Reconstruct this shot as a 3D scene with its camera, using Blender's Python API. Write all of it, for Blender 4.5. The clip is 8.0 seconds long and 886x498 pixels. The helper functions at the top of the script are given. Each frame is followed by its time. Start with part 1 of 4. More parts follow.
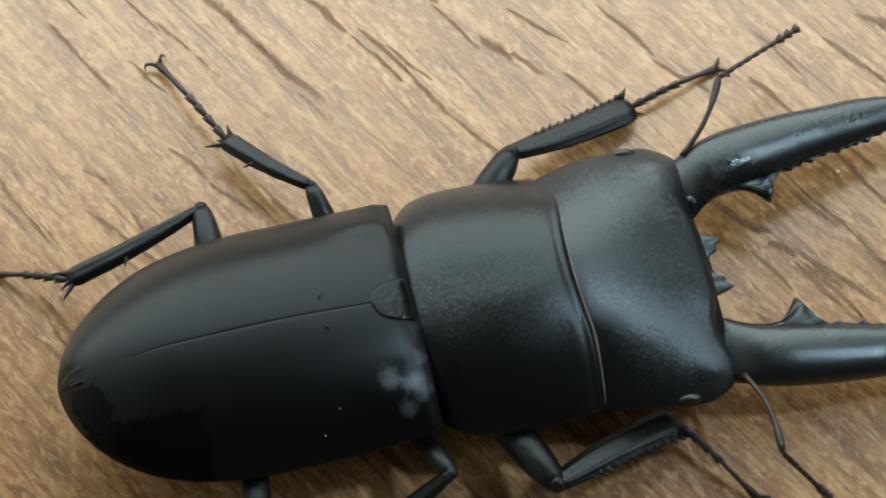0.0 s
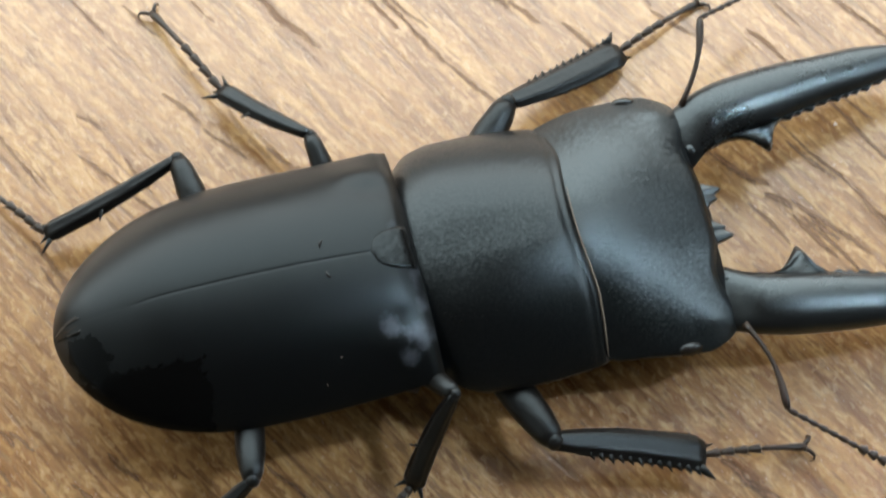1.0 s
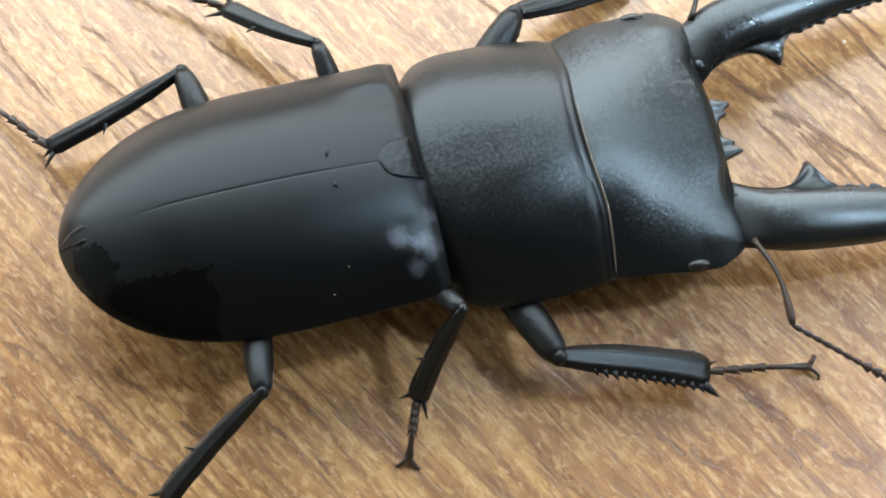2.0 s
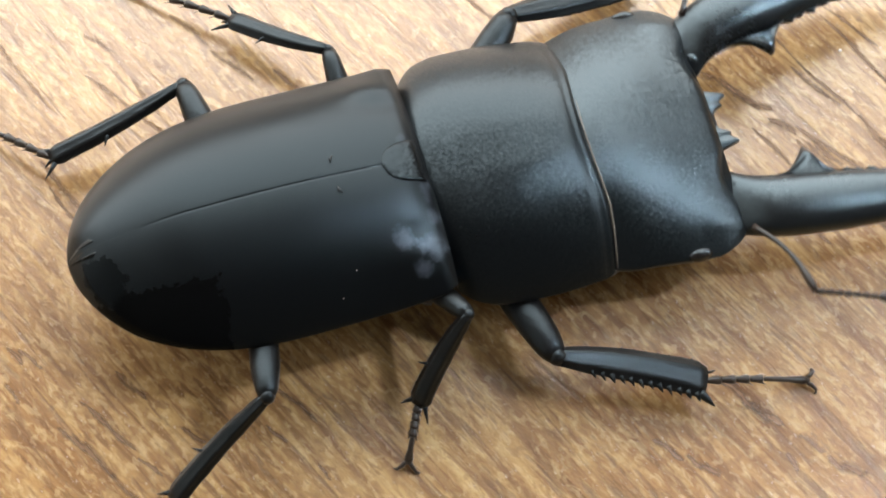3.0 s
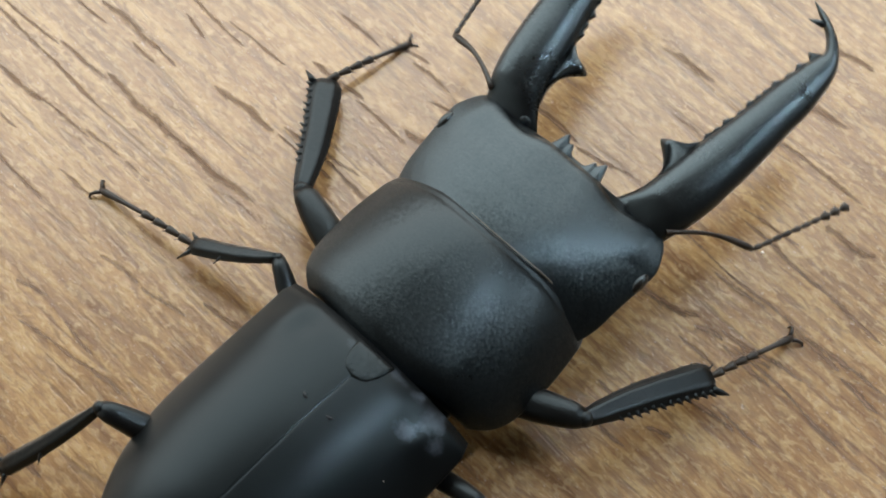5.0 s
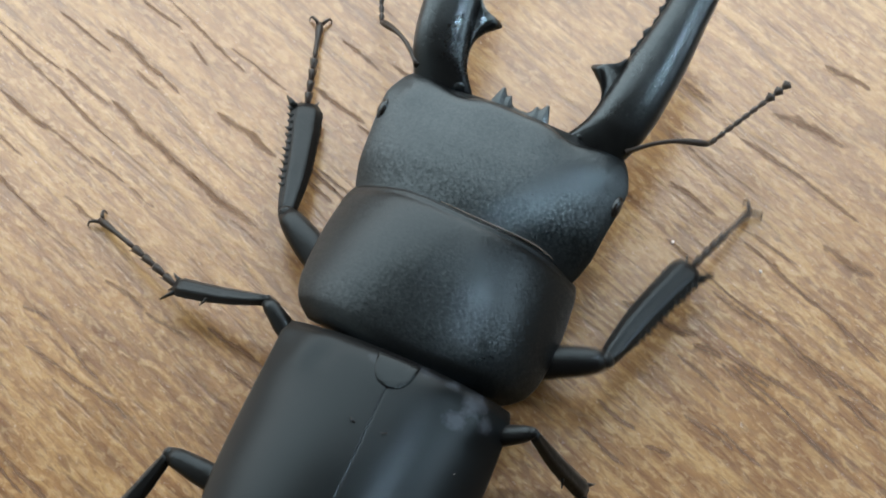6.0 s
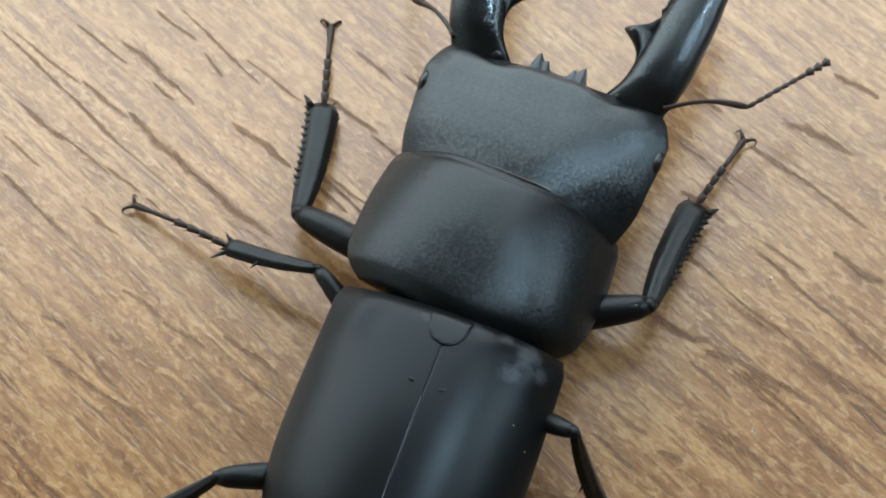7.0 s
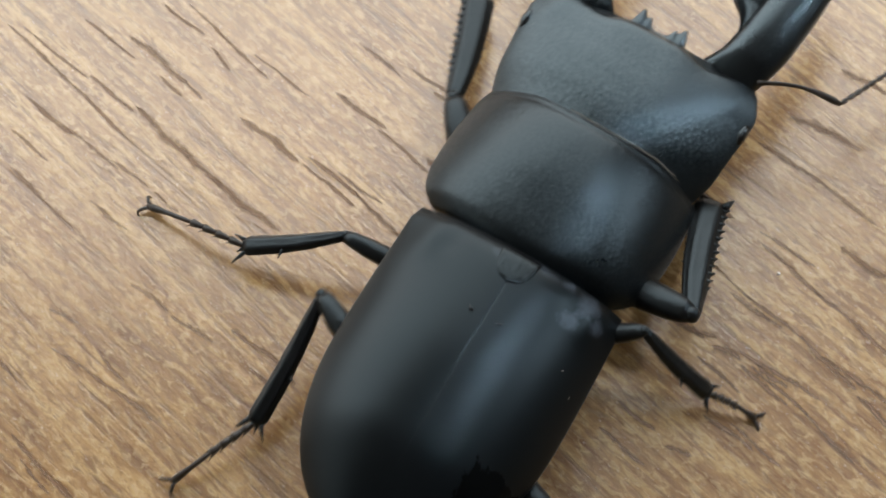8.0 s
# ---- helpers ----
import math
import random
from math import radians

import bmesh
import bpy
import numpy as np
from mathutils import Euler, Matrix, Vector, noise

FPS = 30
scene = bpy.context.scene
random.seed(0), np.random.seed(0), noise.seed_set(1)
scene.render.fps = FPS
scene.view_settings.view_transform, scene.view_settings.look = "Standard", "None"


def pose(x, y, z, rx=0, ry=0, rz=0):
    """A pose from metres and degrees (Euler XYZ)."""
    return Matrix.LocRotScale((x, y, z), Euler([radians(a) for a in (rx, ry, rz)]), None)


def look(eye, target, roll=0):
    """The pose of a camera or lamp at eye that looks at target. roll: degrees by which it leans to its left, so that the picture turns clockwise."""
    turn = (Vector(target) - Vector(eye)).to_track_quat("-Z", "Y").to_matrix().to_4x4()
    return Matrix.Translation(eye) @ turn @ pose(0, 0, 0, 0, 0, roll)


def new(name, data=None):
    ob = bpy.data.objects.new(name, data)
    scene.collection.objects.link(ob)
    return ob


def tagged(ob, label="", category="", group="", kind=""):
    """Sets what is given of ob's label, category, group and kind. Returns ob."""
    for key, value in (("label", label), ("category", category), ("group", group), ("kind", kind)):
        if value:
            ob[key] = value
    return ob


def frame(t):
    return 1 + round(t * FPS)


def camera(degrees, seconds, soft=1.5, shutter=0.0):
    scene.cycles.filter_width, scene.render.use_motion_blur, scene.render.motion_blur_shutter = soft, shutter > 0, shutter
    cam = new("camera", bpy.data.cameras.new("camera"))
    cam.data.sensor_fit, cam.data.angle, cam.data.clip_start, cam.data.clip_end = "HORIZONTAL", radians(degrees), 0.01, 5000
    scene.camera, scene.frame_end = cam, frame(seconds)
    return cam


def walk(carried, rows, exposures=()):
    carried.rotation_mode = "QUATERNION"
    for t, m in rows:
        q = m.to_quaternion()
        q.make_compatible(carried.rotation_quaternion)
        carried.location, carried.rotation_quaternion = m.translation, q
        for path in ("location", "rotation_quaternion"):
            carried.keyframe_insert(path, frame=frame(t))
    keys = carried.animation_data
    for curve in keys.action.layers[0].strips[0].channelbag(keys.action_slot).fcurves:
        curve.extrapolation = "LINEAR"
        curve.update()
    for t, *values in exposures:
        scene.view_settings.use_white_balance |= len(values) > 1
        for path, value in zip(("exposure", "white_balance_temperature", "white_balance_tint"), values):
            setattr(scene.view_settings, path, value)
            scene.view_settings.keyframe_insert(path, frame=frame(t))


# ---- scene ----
cam = camera(26.0, 8.0, soft=2.0, shutter=0.5)
EXPO = [(0.0, -0.25, 7050, 10), (0.5, -0.19, 7050, 10), (1.0, 0.16, 7000, 12), (1.5, 0.64, 6850, 15), (3.0, 0.63, 6850, 14), (3.5, 0.46, 6900, 13), (4.0, 0.12, 7000, 12), (4.5, -0.20, 6950, 10), (6.0, -0.27, 6700, 12), (8.0, -0.27, 6700, 12)]
walk(cam, [
    (0.0, pose(0.00008, -0.06111, 0.16555, 23.141, -1.388, -0.003)),
    (0.5, pose(-0.00232, -0.06170, 0.16504, 22.907, -2.301, -0.311)),
    (1.0, pose(-0.00294, -0.06203, 0.16384, 22.085, -2.594, 0.028)),
    (1.5, pose(-0.00398, -0.06263, 0.16231, 20.138, -2.869, 0.378)),
    (1.7, pose(-0.00412, -0.06283, 0.16235, 19.956, -3.001, 0.368)),
    (2.8, pose(-0.00422, -0.06363, 0.16438, 19.935, -2.881, 0.436)),
    (3.0, pose(-0.00370, -0.06385, 0.16428, 20.246, -2.815, 0.377)),
    (3.5, pose(-0.00135, -0.05966, 0.16483, 19.688, -2.438, 0.563)),
    (4.0, pose(0.00226, -0.05888, 0.16644, 21.131, -1.682, -0.316)),
    (4.5, pose(0.00544, -0.05574, 0.16829, 23.301, -1.074, -1.704)),
    (4.7, pose(0.00522, -0.05562, 0.16925, 23.683, -1.074, -1.960)),
    (5.8, pose(0.00741, -0.05599, 0.17230, 24.012, -0.088, -2.381)),
    (6.0, pose(0.00768, -0.05593, 0.17258, 24.287, -0.016, -2.412)),
    (6.5, pose(0.00754, -0.05720, 0.17263, 24.673, 0.267, -2.329)),
    (7.0, pose(0.00746, -0.05742, 0.17396, 24.775, 0.386, -2.455)),
    (7.5, pose(0.00707, -0.05669, 0.17411, 24.528, 0.385, -2.452)),
    (8.0, pose(0.00673, -0.05784, 0.17390, 24.749, 0.375, -2.376)),
], exposures=EXPO)

# ---- world and light ----
world = bpy.data.worlds.new("world")
scene.world = world
world.use_nodes = True
wn = world.node_tree
sky = wn.nodes.new("ShaderNodeTexSky")
sky.sky_type = "NISHITA"
sky.sun_disc = False
sky.sun_elevation = radians(35)
sky.sun_rotation = radians(200)
wn.links.new(sky.outputs[0], wn.nodes["Background"].inputs[0])
wn.nodes["Background"].inputs[1].default_value = 0.10

ROOM = 1.6          # half the room's width
HIGH = 2.3          # the room's height
FAR = 0.62          # how far the wall with the window is
FRONT = (-1.35, 0.50, 0.12, 1.38)   # the window in the far wall: x from, x to, z from, z to
ASIDE = (-0.10, 0.55, 0.73, 1.45)   # the window in the east wall: y from, y to, z from, z to
LAMP = (1.27, 0.36, 0.08)         # the ceiling lamp: x, y, half its width


def window_light(win, east, energy, color):
    """The daylight that comes in through one window."""
    a0, a1, z0, z1 = win
    lamp = bpy.data.lights.new("window_light", "AREA")
    lamp.shape = "RECTANGLE"
    lamp.size, lamp.size_y = a1 - a0, z1 - z0
    lamp.energy = energy
    lamp.color = color
    ob = new("window_light", lamp)
    a, z = (a0 + a1) / 2, (z0 + z1) / 2
    ob.matrix_world = look((ROOM + 0.02, a, z), (0, a, z)) if east else look((a, FAR + 0.02, z), (a, 0, z))


window_light(FRONT, False, 38.0, (1.0, 0.965, 0.90))
window_light(ASIDE, True, 13.0, (0.92, 0.97, 1.0))

# ---- materials ----


def material(name, rough=0.5, color=(0.5, 0.5, 0.5), spec=0.5):
    m = bpy.data.materials.new(name)
    m.use_nodes = True
    b = m.node_tree.nodes["Principled BSDF"]
    b.inputs["Base Color"].default_value = (*color, 1)
    b.inputs["Roughness"].default_value = rough
    b.inputs["Specular IOR Level"].default_value = spec
    return m, m.node_tree, b


def link(nt, a, b):
    nt.links.new(a, b)


def mapped(nt, scale, turn=0.0, coords="Object"):
    co = nt.nodes.new("ShaderNodeTexCoord")
    r = nt.nodes.new("ShaderNodeMapping")
    r.vector_type = "POINT"
    r.inputs["Rotation"].default_value = (0, 0, turn)
    s = nt.nodes.new("ShaderNodeMapping")
    s.inputs["Scale"].default_value = scale
    link(nt, co.outputs[coords], r.inputs["Vector"])
    link(nt, r.outputs[0], s.inputs["Vector"])
    return s.outputs[0]


def noise_tex(nt, vec, scale=1.0, detail=4.0, rough=0.55, distort=0.0):
    n = nt.nodes.new("ShaderNodeTexNoise")
    n.inputs["Scale"].default_value = scale
    n.inputs["Detail"].default_value = detail
    n.inputs["Roughness"].default_value = rough
    n.inputs["Distortion"].default_value = distort
    link(nt, vec, n.inputs["Vector"])
    return n.outputs["Fac"]


def ramp(nt, fac, stops):
    r = nt.nodes.new("ShaderNodeValToRGB")
    e = r.color_ramp.elements
    while len(e) < len(stops):
        e.new(0.5)
    for el, (p, c) in zip(e, stops):
        el.position, el.color = p, (*c, 1) if len(c) == 3 else c
    link(nt, fac, r.inputs[0])
    return r.outputs[0]


def mix(nt, fac, a, b, mode="MIX"):
    m = nt.nodes.new("ShaderNodeMix")
    m.data_type, m.blend_type = "RGBA", mode
    for src, i in ((fac, 0), (a, 6), (b, 7)):
        if isinstance(src, (int, float)):
            m.inputs[i].default_value = src
        elif isinstance(src, tuple):
            m.inputs[i].default_value = (*src, 1)
        else:
            link(nt, src, m.inputs[i])
    return m.outputs[2]


def calc(nt, op, a, b=0.0):
    m = nt.nodes.new("ShaderNodeMath")
    m.operation = op
    m.use_clamp = False
    for i, src in enumerate((a, b)):
        if isinstance(src, (int, float)):
            m.inputs[i].default_value = src
        else:
            link(nt, src, m.inputs[i])
    return m.outputs[0]


def bump(nt, bsdf, height, strength, distance):
    b = nt.nodes.new("ShaderNodeBump")
    b.inputs["Strength"].default_value = strength
    b.inputs["Distance"].default_value = distance
    link(nt, height, b.inputs["Height"])
    link(nt, b.outputs[0], bsdf.inputs["Normal"])


def grey(v):
    return (v, v, v)


GRAIN = radians(47)     # the wood grain runs down to the right


def wood_material():
    """Printed oak: long bands, fine pale and dark fibres, short ragged dashes and a granular mottle."""
    m, nt, b = material("printed_wood", 0.42, spec=1.0)
    b.inputs["IOR"].default_value = 1.54
    band = noise_tex(nt, mapped(nt, (26, 330, 1), GRAIN), 1.0, 5, 0.62, 0.5)
    broad = noise_tex(nt, mapped(nt, (16, 40, 1), GRAIN), 1.0, 3, 0.5, 0.4)
    fibre = noise_tex(nt, mapped(nt, (420, 1250, 1), GRAIN), 1.0, 3, 0.55, 0.6)
    dash = noise_tex(nt, mapped(nt, (190, 1050, 1), GRAIN), 1.0, 3, 0.5, 0.8)
    fleck = noise_tex(nt, mapped(nt, (800, 1500, 1), GRAIN), 1.0, 2, 0.5, 0.6)
    mottle = noise_tex(nt, mapped(nt, (1500, 2300, 1), GRAIN), 1.0, 3, 0.6, 0.2)
    base = ramp(nt, band, [(0.30, (0.172, 0.096, 0.037)), (0.43, (0.230, 0.136, 0.054)), (0.56, (0.285, 0.181, 0.074)), (0.70, (0.350, 0.242, 0.110))])
    tone = ramp(nt, broad, [(0.36, (0.84, 0.74, 0.66)), (0.62, (1.0, 1.0, 1.0))])
    base = mix(nt, 0.8, base, tone, "MULTIPLY")
    vein = ramp(nt, noise_tex(nt, mapped(nt, (48, 640, 1), GRAIN), 1.0, 4, 0.6, 0.5), [(0.36, (0.71, 0.64, 0.59)), (0.50, (1.0, 1.0, 1.0)), (0.66, (1.10, 1.14, 1.18))])
    base = mix(nt, 0.85, base, vein, "MULTIPLY")
    stroke = ramp(nt, noise_tex(nt, mapped(nt, (95, 1250, 1), GRAIN), 1.0, 3, 0.55, 0.5), [(0.37, (0.59, 0.51, 0.47)), (0.47, (1.0, 1.0, 1.0)), (0.62, (1.12, 1.15, 1.18))])
    base = mix(nt, 0.9, base, stroke, "MULTIPLY")
    pale = ramp(nt, fibre, [(0.50, grey(0.0)), (0.62, grey(1.0))])
    base = mix(nt, calc(nt, "MULTIPLY", pale, 0.34), base, (0.420, 0.308, 0.152))
    deep = ramp(nt, fibre, [(0.34, grey(1.0)), (0.47, grey(0.0))])
    base = mix(nt, calc(nt, "MULTIPLY", deep, 0.22), base, (0.185, 0.097, 0.036))
    brown = ramp(nt, dash, [(0.36, grey(1.0)), (0.43, grey(0.0))])
    base = mix(nt, calc(nt, "MULTIPLY", brown, 0.64), base, (0.118, 0.062, 0.026))
    cream = ramp(nt, fleck, [(0.54, grey(0.0)), (0.63, grey(1.0))])
    base = mix(nt, calc(nt, "MULTIPLY", cream, 0.34), base, (0.470, 0.350, 0.190))
    rust = ramp(nt, fleck, [(0.36, grey(1.0)), (0.44, grey(0.0))])
    base = mix(nt, calc(nt, "MULTIPLY", rust, 0.38), base, (0.143, 0.079, 0.035))
    grains = ramp(nt, mottle, [(0.50, grey(0.0)), (0.62, grey(1.0))])
    base = mix(nt, calc(nt, "MULTIPLY", grains, 0.20), base, (0.165, 0.098, 0.052))
    where = noise_tex(nt, mapped(nt, (26, 60, 1), GRAIN), 1.0, 2, 0.5, 0.0)
    ragged = calc(nt, "MULTIPLY", calc(nt, "SUBTRACT", fleck, 0.5), 0.45)
    pore = noise_tex(nt, mapped(nt, (75, 800, 1), GRAIN), 1.0, 3, 0.6, 0.6)
    dark = ramp(nt, calc(nt, "ADD", calc(nt, "ADD", pore, calc(nt, "MULTIPLY", where, 0.35)), ragged), [(0.74, grey(0.0)), (0.88, grey(1.0))])
    base = mix(nt, calc(nt, "MULTIPLY", dark, 0.70), base, (0.085, 0.047, 0.025))
    link(nt, base, b.inputs["Base Color"])
    rough = ramp(nt, mottle, [(0.3, grey(0.20)), (0.7, grey(0.28))])
    link(nt, rough, b.inputs["Roughness"])
    relief = calc(nt, "ADD", calc(nt, "ADD", fleck, calc(nt, "MULTIPLY", dash, 0.2)), calc(nt, "MULTIPLY", mottle, 0.4))
    bump(nt, b, calc(nt, "SUBTRACT", relief, calc(nt, "MULTIPLY", dark, 0.6)), 0.14, 0.00022)
    return m


def chitin(name, rough=0.42, grain=5200.0, depth=0.3, color=(0.0020, 0.0022, 0.0024), spec=0.42, glint=0.1, specks=0.0, worn=0.16, facets=0.0):
    """Black beetle shell: microscopic grain, faint pits and a dusty, uneven gloss."""
    m, nt, b = material(name, rough, color, spec)
    b.inputs["Specular Tint"].default_value = (0.58, 0.84, 1.0, 1)
    vec = mapped(nt, (1, 1, 1))
    g = noise_tex(nt, vec, grain, 3, 0.6)
    wear = noise_tex(nt, vec, 260, 5, 0.6, 0.4)
    big = noise_tex(nt, vec, 70, 3, 0.5)
    r = calc(nt, "ADD", calc(nt, "MULTIPLY", wear, worn), rough - worn * 0.6)
    r = calc(nt, "ADD", r, calc(nt, "MULTIPLY", calc(nt, "SUBTRACT", big, 0.5), 0.12))
    r = calc(nt, "ADD", r, calc(nt, "MULTIPLY", calc(nt, "SUBTRACT", noise_tex(nt, vec, 4200, 2, 0.6), 0.5), glint))
    r = calc(nt, "MAXIMUM", r, 0.2)
    link(nt, r, b.inputs["Roughness"])
    dust = ramp(nt, wear, [(0.55, grey(0.0)), (0.8, grey(1.0))])
    base = mix(nt, calc(nt, "MULTIPLY", dust, 0.35), color, tuple(c * 2.6 for c in color))
    if specks:
        # pale grains: dust, and sparkle of the shell put into the colour
        dust_sparkle = ramp(nt, calc(nt, "ADD", noise_tex(nt, vec, 5200, 2, 0.5), calc(nt, "MULTIPLY", calc(nt, "SUBTRACT", big, 0.5), 0.25)), [(0.62, grey(0.0)), (0.74, grey(1.0))])
        base = mix(nt, calc(nt, "MULTIPLY", dust_sparkle, specks), base, (0.15, 0.17, 0.19))
    link(nt, base, b.inputs["Base Color"])
    bump(nt, b, calc(nt, "ADD", g, calc(nt, "MULTIPLY", big, 0.6)), depth, 0.00008)
    if facets:
        # grains that each lean a little their own way and glint one by one
        cells = nt.nodes.new("ShaderNodeTexVoronoi")
        cells.inputs["Scale"].default_value = 5600
        link(nt, vec, cells.inputs["Vector"])
        lean = nt.nodes.new("ShaderNodeVectorMath")
        lean.operation = "MULTIPLY_ADD"
        link(nt, cells.outputs["Color"], lean.inputs[0])
        lean.inputs[1].default_value = (facets, facets, facets)
        flat = b.inputs["Normal"].links[0].from_socket
        off = nt.nodes.new("ShaderNodeVectorMath")
        off.operation = "SUBTRACT"
        link(nt, flat, off.inputs[0])
        off.inputs[1].default_value = (facets / 2, facets / 2, facets / 2)
        link(nt, off.outputs[0], lean.inputs[2])
        unit = nt.nodes.new("ShaderNodeVectorMath")
        unit.operation = "NORMALIZE"
        link(nt, lean.outputs[0], unit.inputs[0])
        link(nt, unit.outputs[0], b.inputs["Normal"])
    return m


def elytra_material():
    """The wing cases: satin black, with a worn, glossier patch with a torn edge at the tail."""
    m = chitin("wing_case_shell", 0.36, 5200, 0.10, spec=0.28, glint=0.03, worn=0.07)
    nt = m.node_tree
    b = nt.nodes["Principled BSDF"]
    co = nt.nodes.new("ShaderNodeTexCoord")
    sep = nt.nodes.new("ShaderNodeSeparateXYZ")
    link(nt, co.outputs["Object"], sep.inputs[0])
    torn = noise_tex(nt, co.outputs["Object"], 520, 6, 0.7)
    jag = calc(nt, "MULTIPLY", calc(nt, "SUBTRACT", torn, 0.5), 4.0)
    down = calc(nt, "SUBTRACT", calc(nt, "MULTIPLY", sep.outputs[1], -1000.0), calc(nt, "MULTIPLY", calc(nt, "ADD", sep.outputs[0], 0.0285), 130.0))
    flank = calc(nt, "GREATER_THAN", calc(nt, "ADD", down, jag), 4.8)
    back = calc(nt, "GREATER_THAN", calc(nt, "ADD", calc(nt, "MULTIPLY", sep.outputs[0], -1000.0), jag), 20.5)
    blot = nt.nodes.new("ShaderNodeVectorMath")
    blot.operation = "DISTANCE"
    blot.inputs[1].default_value = (-0.0298, -0.0031, 0.0118)
    link(nt, co.outputs["Object"], blot.inputs[0])
    spot = calc(nt, "GREATER_THAN", calc(nt, "SUBTRACT", jag, calc(nt, "MULTIPLY", blot.outputs["Value"], 1000.0)), -2.0)
    mask = calc(nt, "MAXIMUM", calc(nt, "MULTIPLY", flank, back), spot)
    old = b.inputs["Roughness"].links[0].from_socket
    link(nt, mix(nt, mask, old, grey(0.10)), b.inputs["Roughness"])
    link(nt, ramp(nt, mask, [(0.0, grey(0.28)), (1.0, grey(0.12))]), b.inputs["Specular IOR Level"])
    # pale scuffs on one shoulder; glints along the front edge put into the colour
    base = b.inputs["Base Color"].links[0].from_socket
    for place, reach in (((-0.0026, -0.0078, 0.0130), 230.0), ((-0.0048, -0.0066, 0.0134), 300.0), ((-0.0036, -0.0090, 0.0122), 330.0), ((-0.0016, -0.0052, 0.0134), 420.0), ((-0.0014, -0.0037, 0.0137), 480.0), ((-0.0015, -0.0024, 0.0139), 420.0), ((-0.0024, 0.0022, 0.0143), 330.0)):
        far = nt.nodes.new("ShaderNodeVectorMath")
        far.operation = "DISTANCE"
        far.inputs[1].default_value = place
        link(nt, co.outputs["Object"], far.inputs[0])
        scuff_glint = calc(nt, "SUBTRACT", torn, calc(nt, "MULTIPLY", far.outputs["Value"], reach))
        scuff_glint = ramp(nt, scuff_glint, [(0.16, grey(0.0)), (0.40, grey(1.0))])
        base = mix(nt, calc(nt, "MULTIPLY", scuff_glint, 0.45), base, (0.070, 0.092, 0.120))
    link(nt, base, b.inputs["Base Color"])
    return m


WOOD = wood_material()
SHELL = chitin("thorax_shell", 0.33, 5200, 0.30, spec=0.45, glint=0.06, specks=0.02, facets=0.10)
HEAD = chitin("head_shell", 0.33, 5400, 0.35, spec=0.70, glint=0.08, specks=0.04, facets=0.14)
CASES = elytra_material()
PLATE = chitin("scutellum_shell", 0.27, 2200, 0.6, spec=0.29, glint=0.1, facets=0.06)
LIMB = chitin("leg_shell", 0.38, 1700, 0.6, (0.0045, 0.0040, 0.0038), spec=0.34, glint=0.12)
HORN = chitin("mandible_shell", 0.31, 4200, 0.25, (0.006, 0.0063, 0.0067), spec=0.72, glint=0.08, facets=0.08)
UNDER = chitin("underside_shell", 0.40, 1500, 0.4, (0.012, 0.010, 0.009))
DARK = chitin("claw_shell", 0.38, 2600, 0.3, (0.026, 0.018, 0.013), spec=0.35)
EYE = chitin("eye_shell", 0.24, 6000, 0.3, (0.010, 0.008, 0.007), spec=0.6)
GOLD = material("golden_hair", 0.6, (0.115, 0.11, 0.095))[0]
WALL = material("painted_plaster", 0.85, (0.20, 0.20, 0.20))[0]
BOUNCE_WALL = material("bounce_white", 0.85, (0.75, 0.74, 0.72))[0]
HOLDER_DARK = material("holder_dark", 0.9, (0.06, 0.05, 0.045))[0]
CEIL = material("ceiling_dark", 0.9, (0.07, 0.065, 0.06))[0]
GLOW, glow_tree, glow_b = material("lamp_diffuser", 0.5, (0.8, 0.8, 0.8))
glow_b.inputs["Emission Color"].default_value = (0.84, 0.93, 1.0, 1)
glow_b.inputs["Emission Strength"].default_value = 400.0
FRAME = material("window_paint", 0.5, (0.75, 0.74, 0.72))[0]

# ---- mesh helpers; the beetle is drawn in millimetres ----
MM = 0.001


def pchip(x, xs, ys):
    """A smooth curve through (xs, ys) that does not overshoot."""
    xs, ys = np.asarray(xs, float), np.asarray(ys, float)
    h, d = np.diff(xs), np.diff(ys) / np.diff(xs)
    m = np.zeros(len(xs))
    m[0], m[-1] = d[0], d[-1]
    for k in range(1, len(xs) - 1):
        if d[k - 1] * d[k] > 0:
            w1, w2 = 2 * h[k] + h[k - 1], h[k] + 2 * h[k - 1]
            m[k] = (w1 + w2) / (w1 / d[k - 1] + w2 / d[k])
    x = min(max(x, xs[0]), xs[-1])
    k = min(max(int(np.searchsorted(xs, x)) - 1, 0), len(xs) - 2)
    s = (x - xs[k]) / h[k]
    return float((1 + 2 * s) * (1 - s) ** 2 * ys[k] + s * (1 - s) ** 2 * h[k] * m[k] + s * s * (3 - 2 * s) * ys[k + 1] + s * s * (s - 1) * h[k] * m[k + 1])


def part(name, bm, mat, parent=None, label=""):
    """Links a bmesh, drawn in millimetres, as one mesh object."""
    bmesh.ops.recalc_face_normals(bm, faces=bm.faces)
    bmesh.ops.scale(bm, vec=(MM, MM, MM), verts=bm.verts)
    me = bpy.data.meshes.new(name)
    bm.to_mesh(me)
    bm.free()
    for p in me.polygons:
        p.use_smooth = True
    me.materials.append(mat)
    ob = new(name, me)
    ob.parent = parent
    if label:
        tagged(ob, label)
    return ob


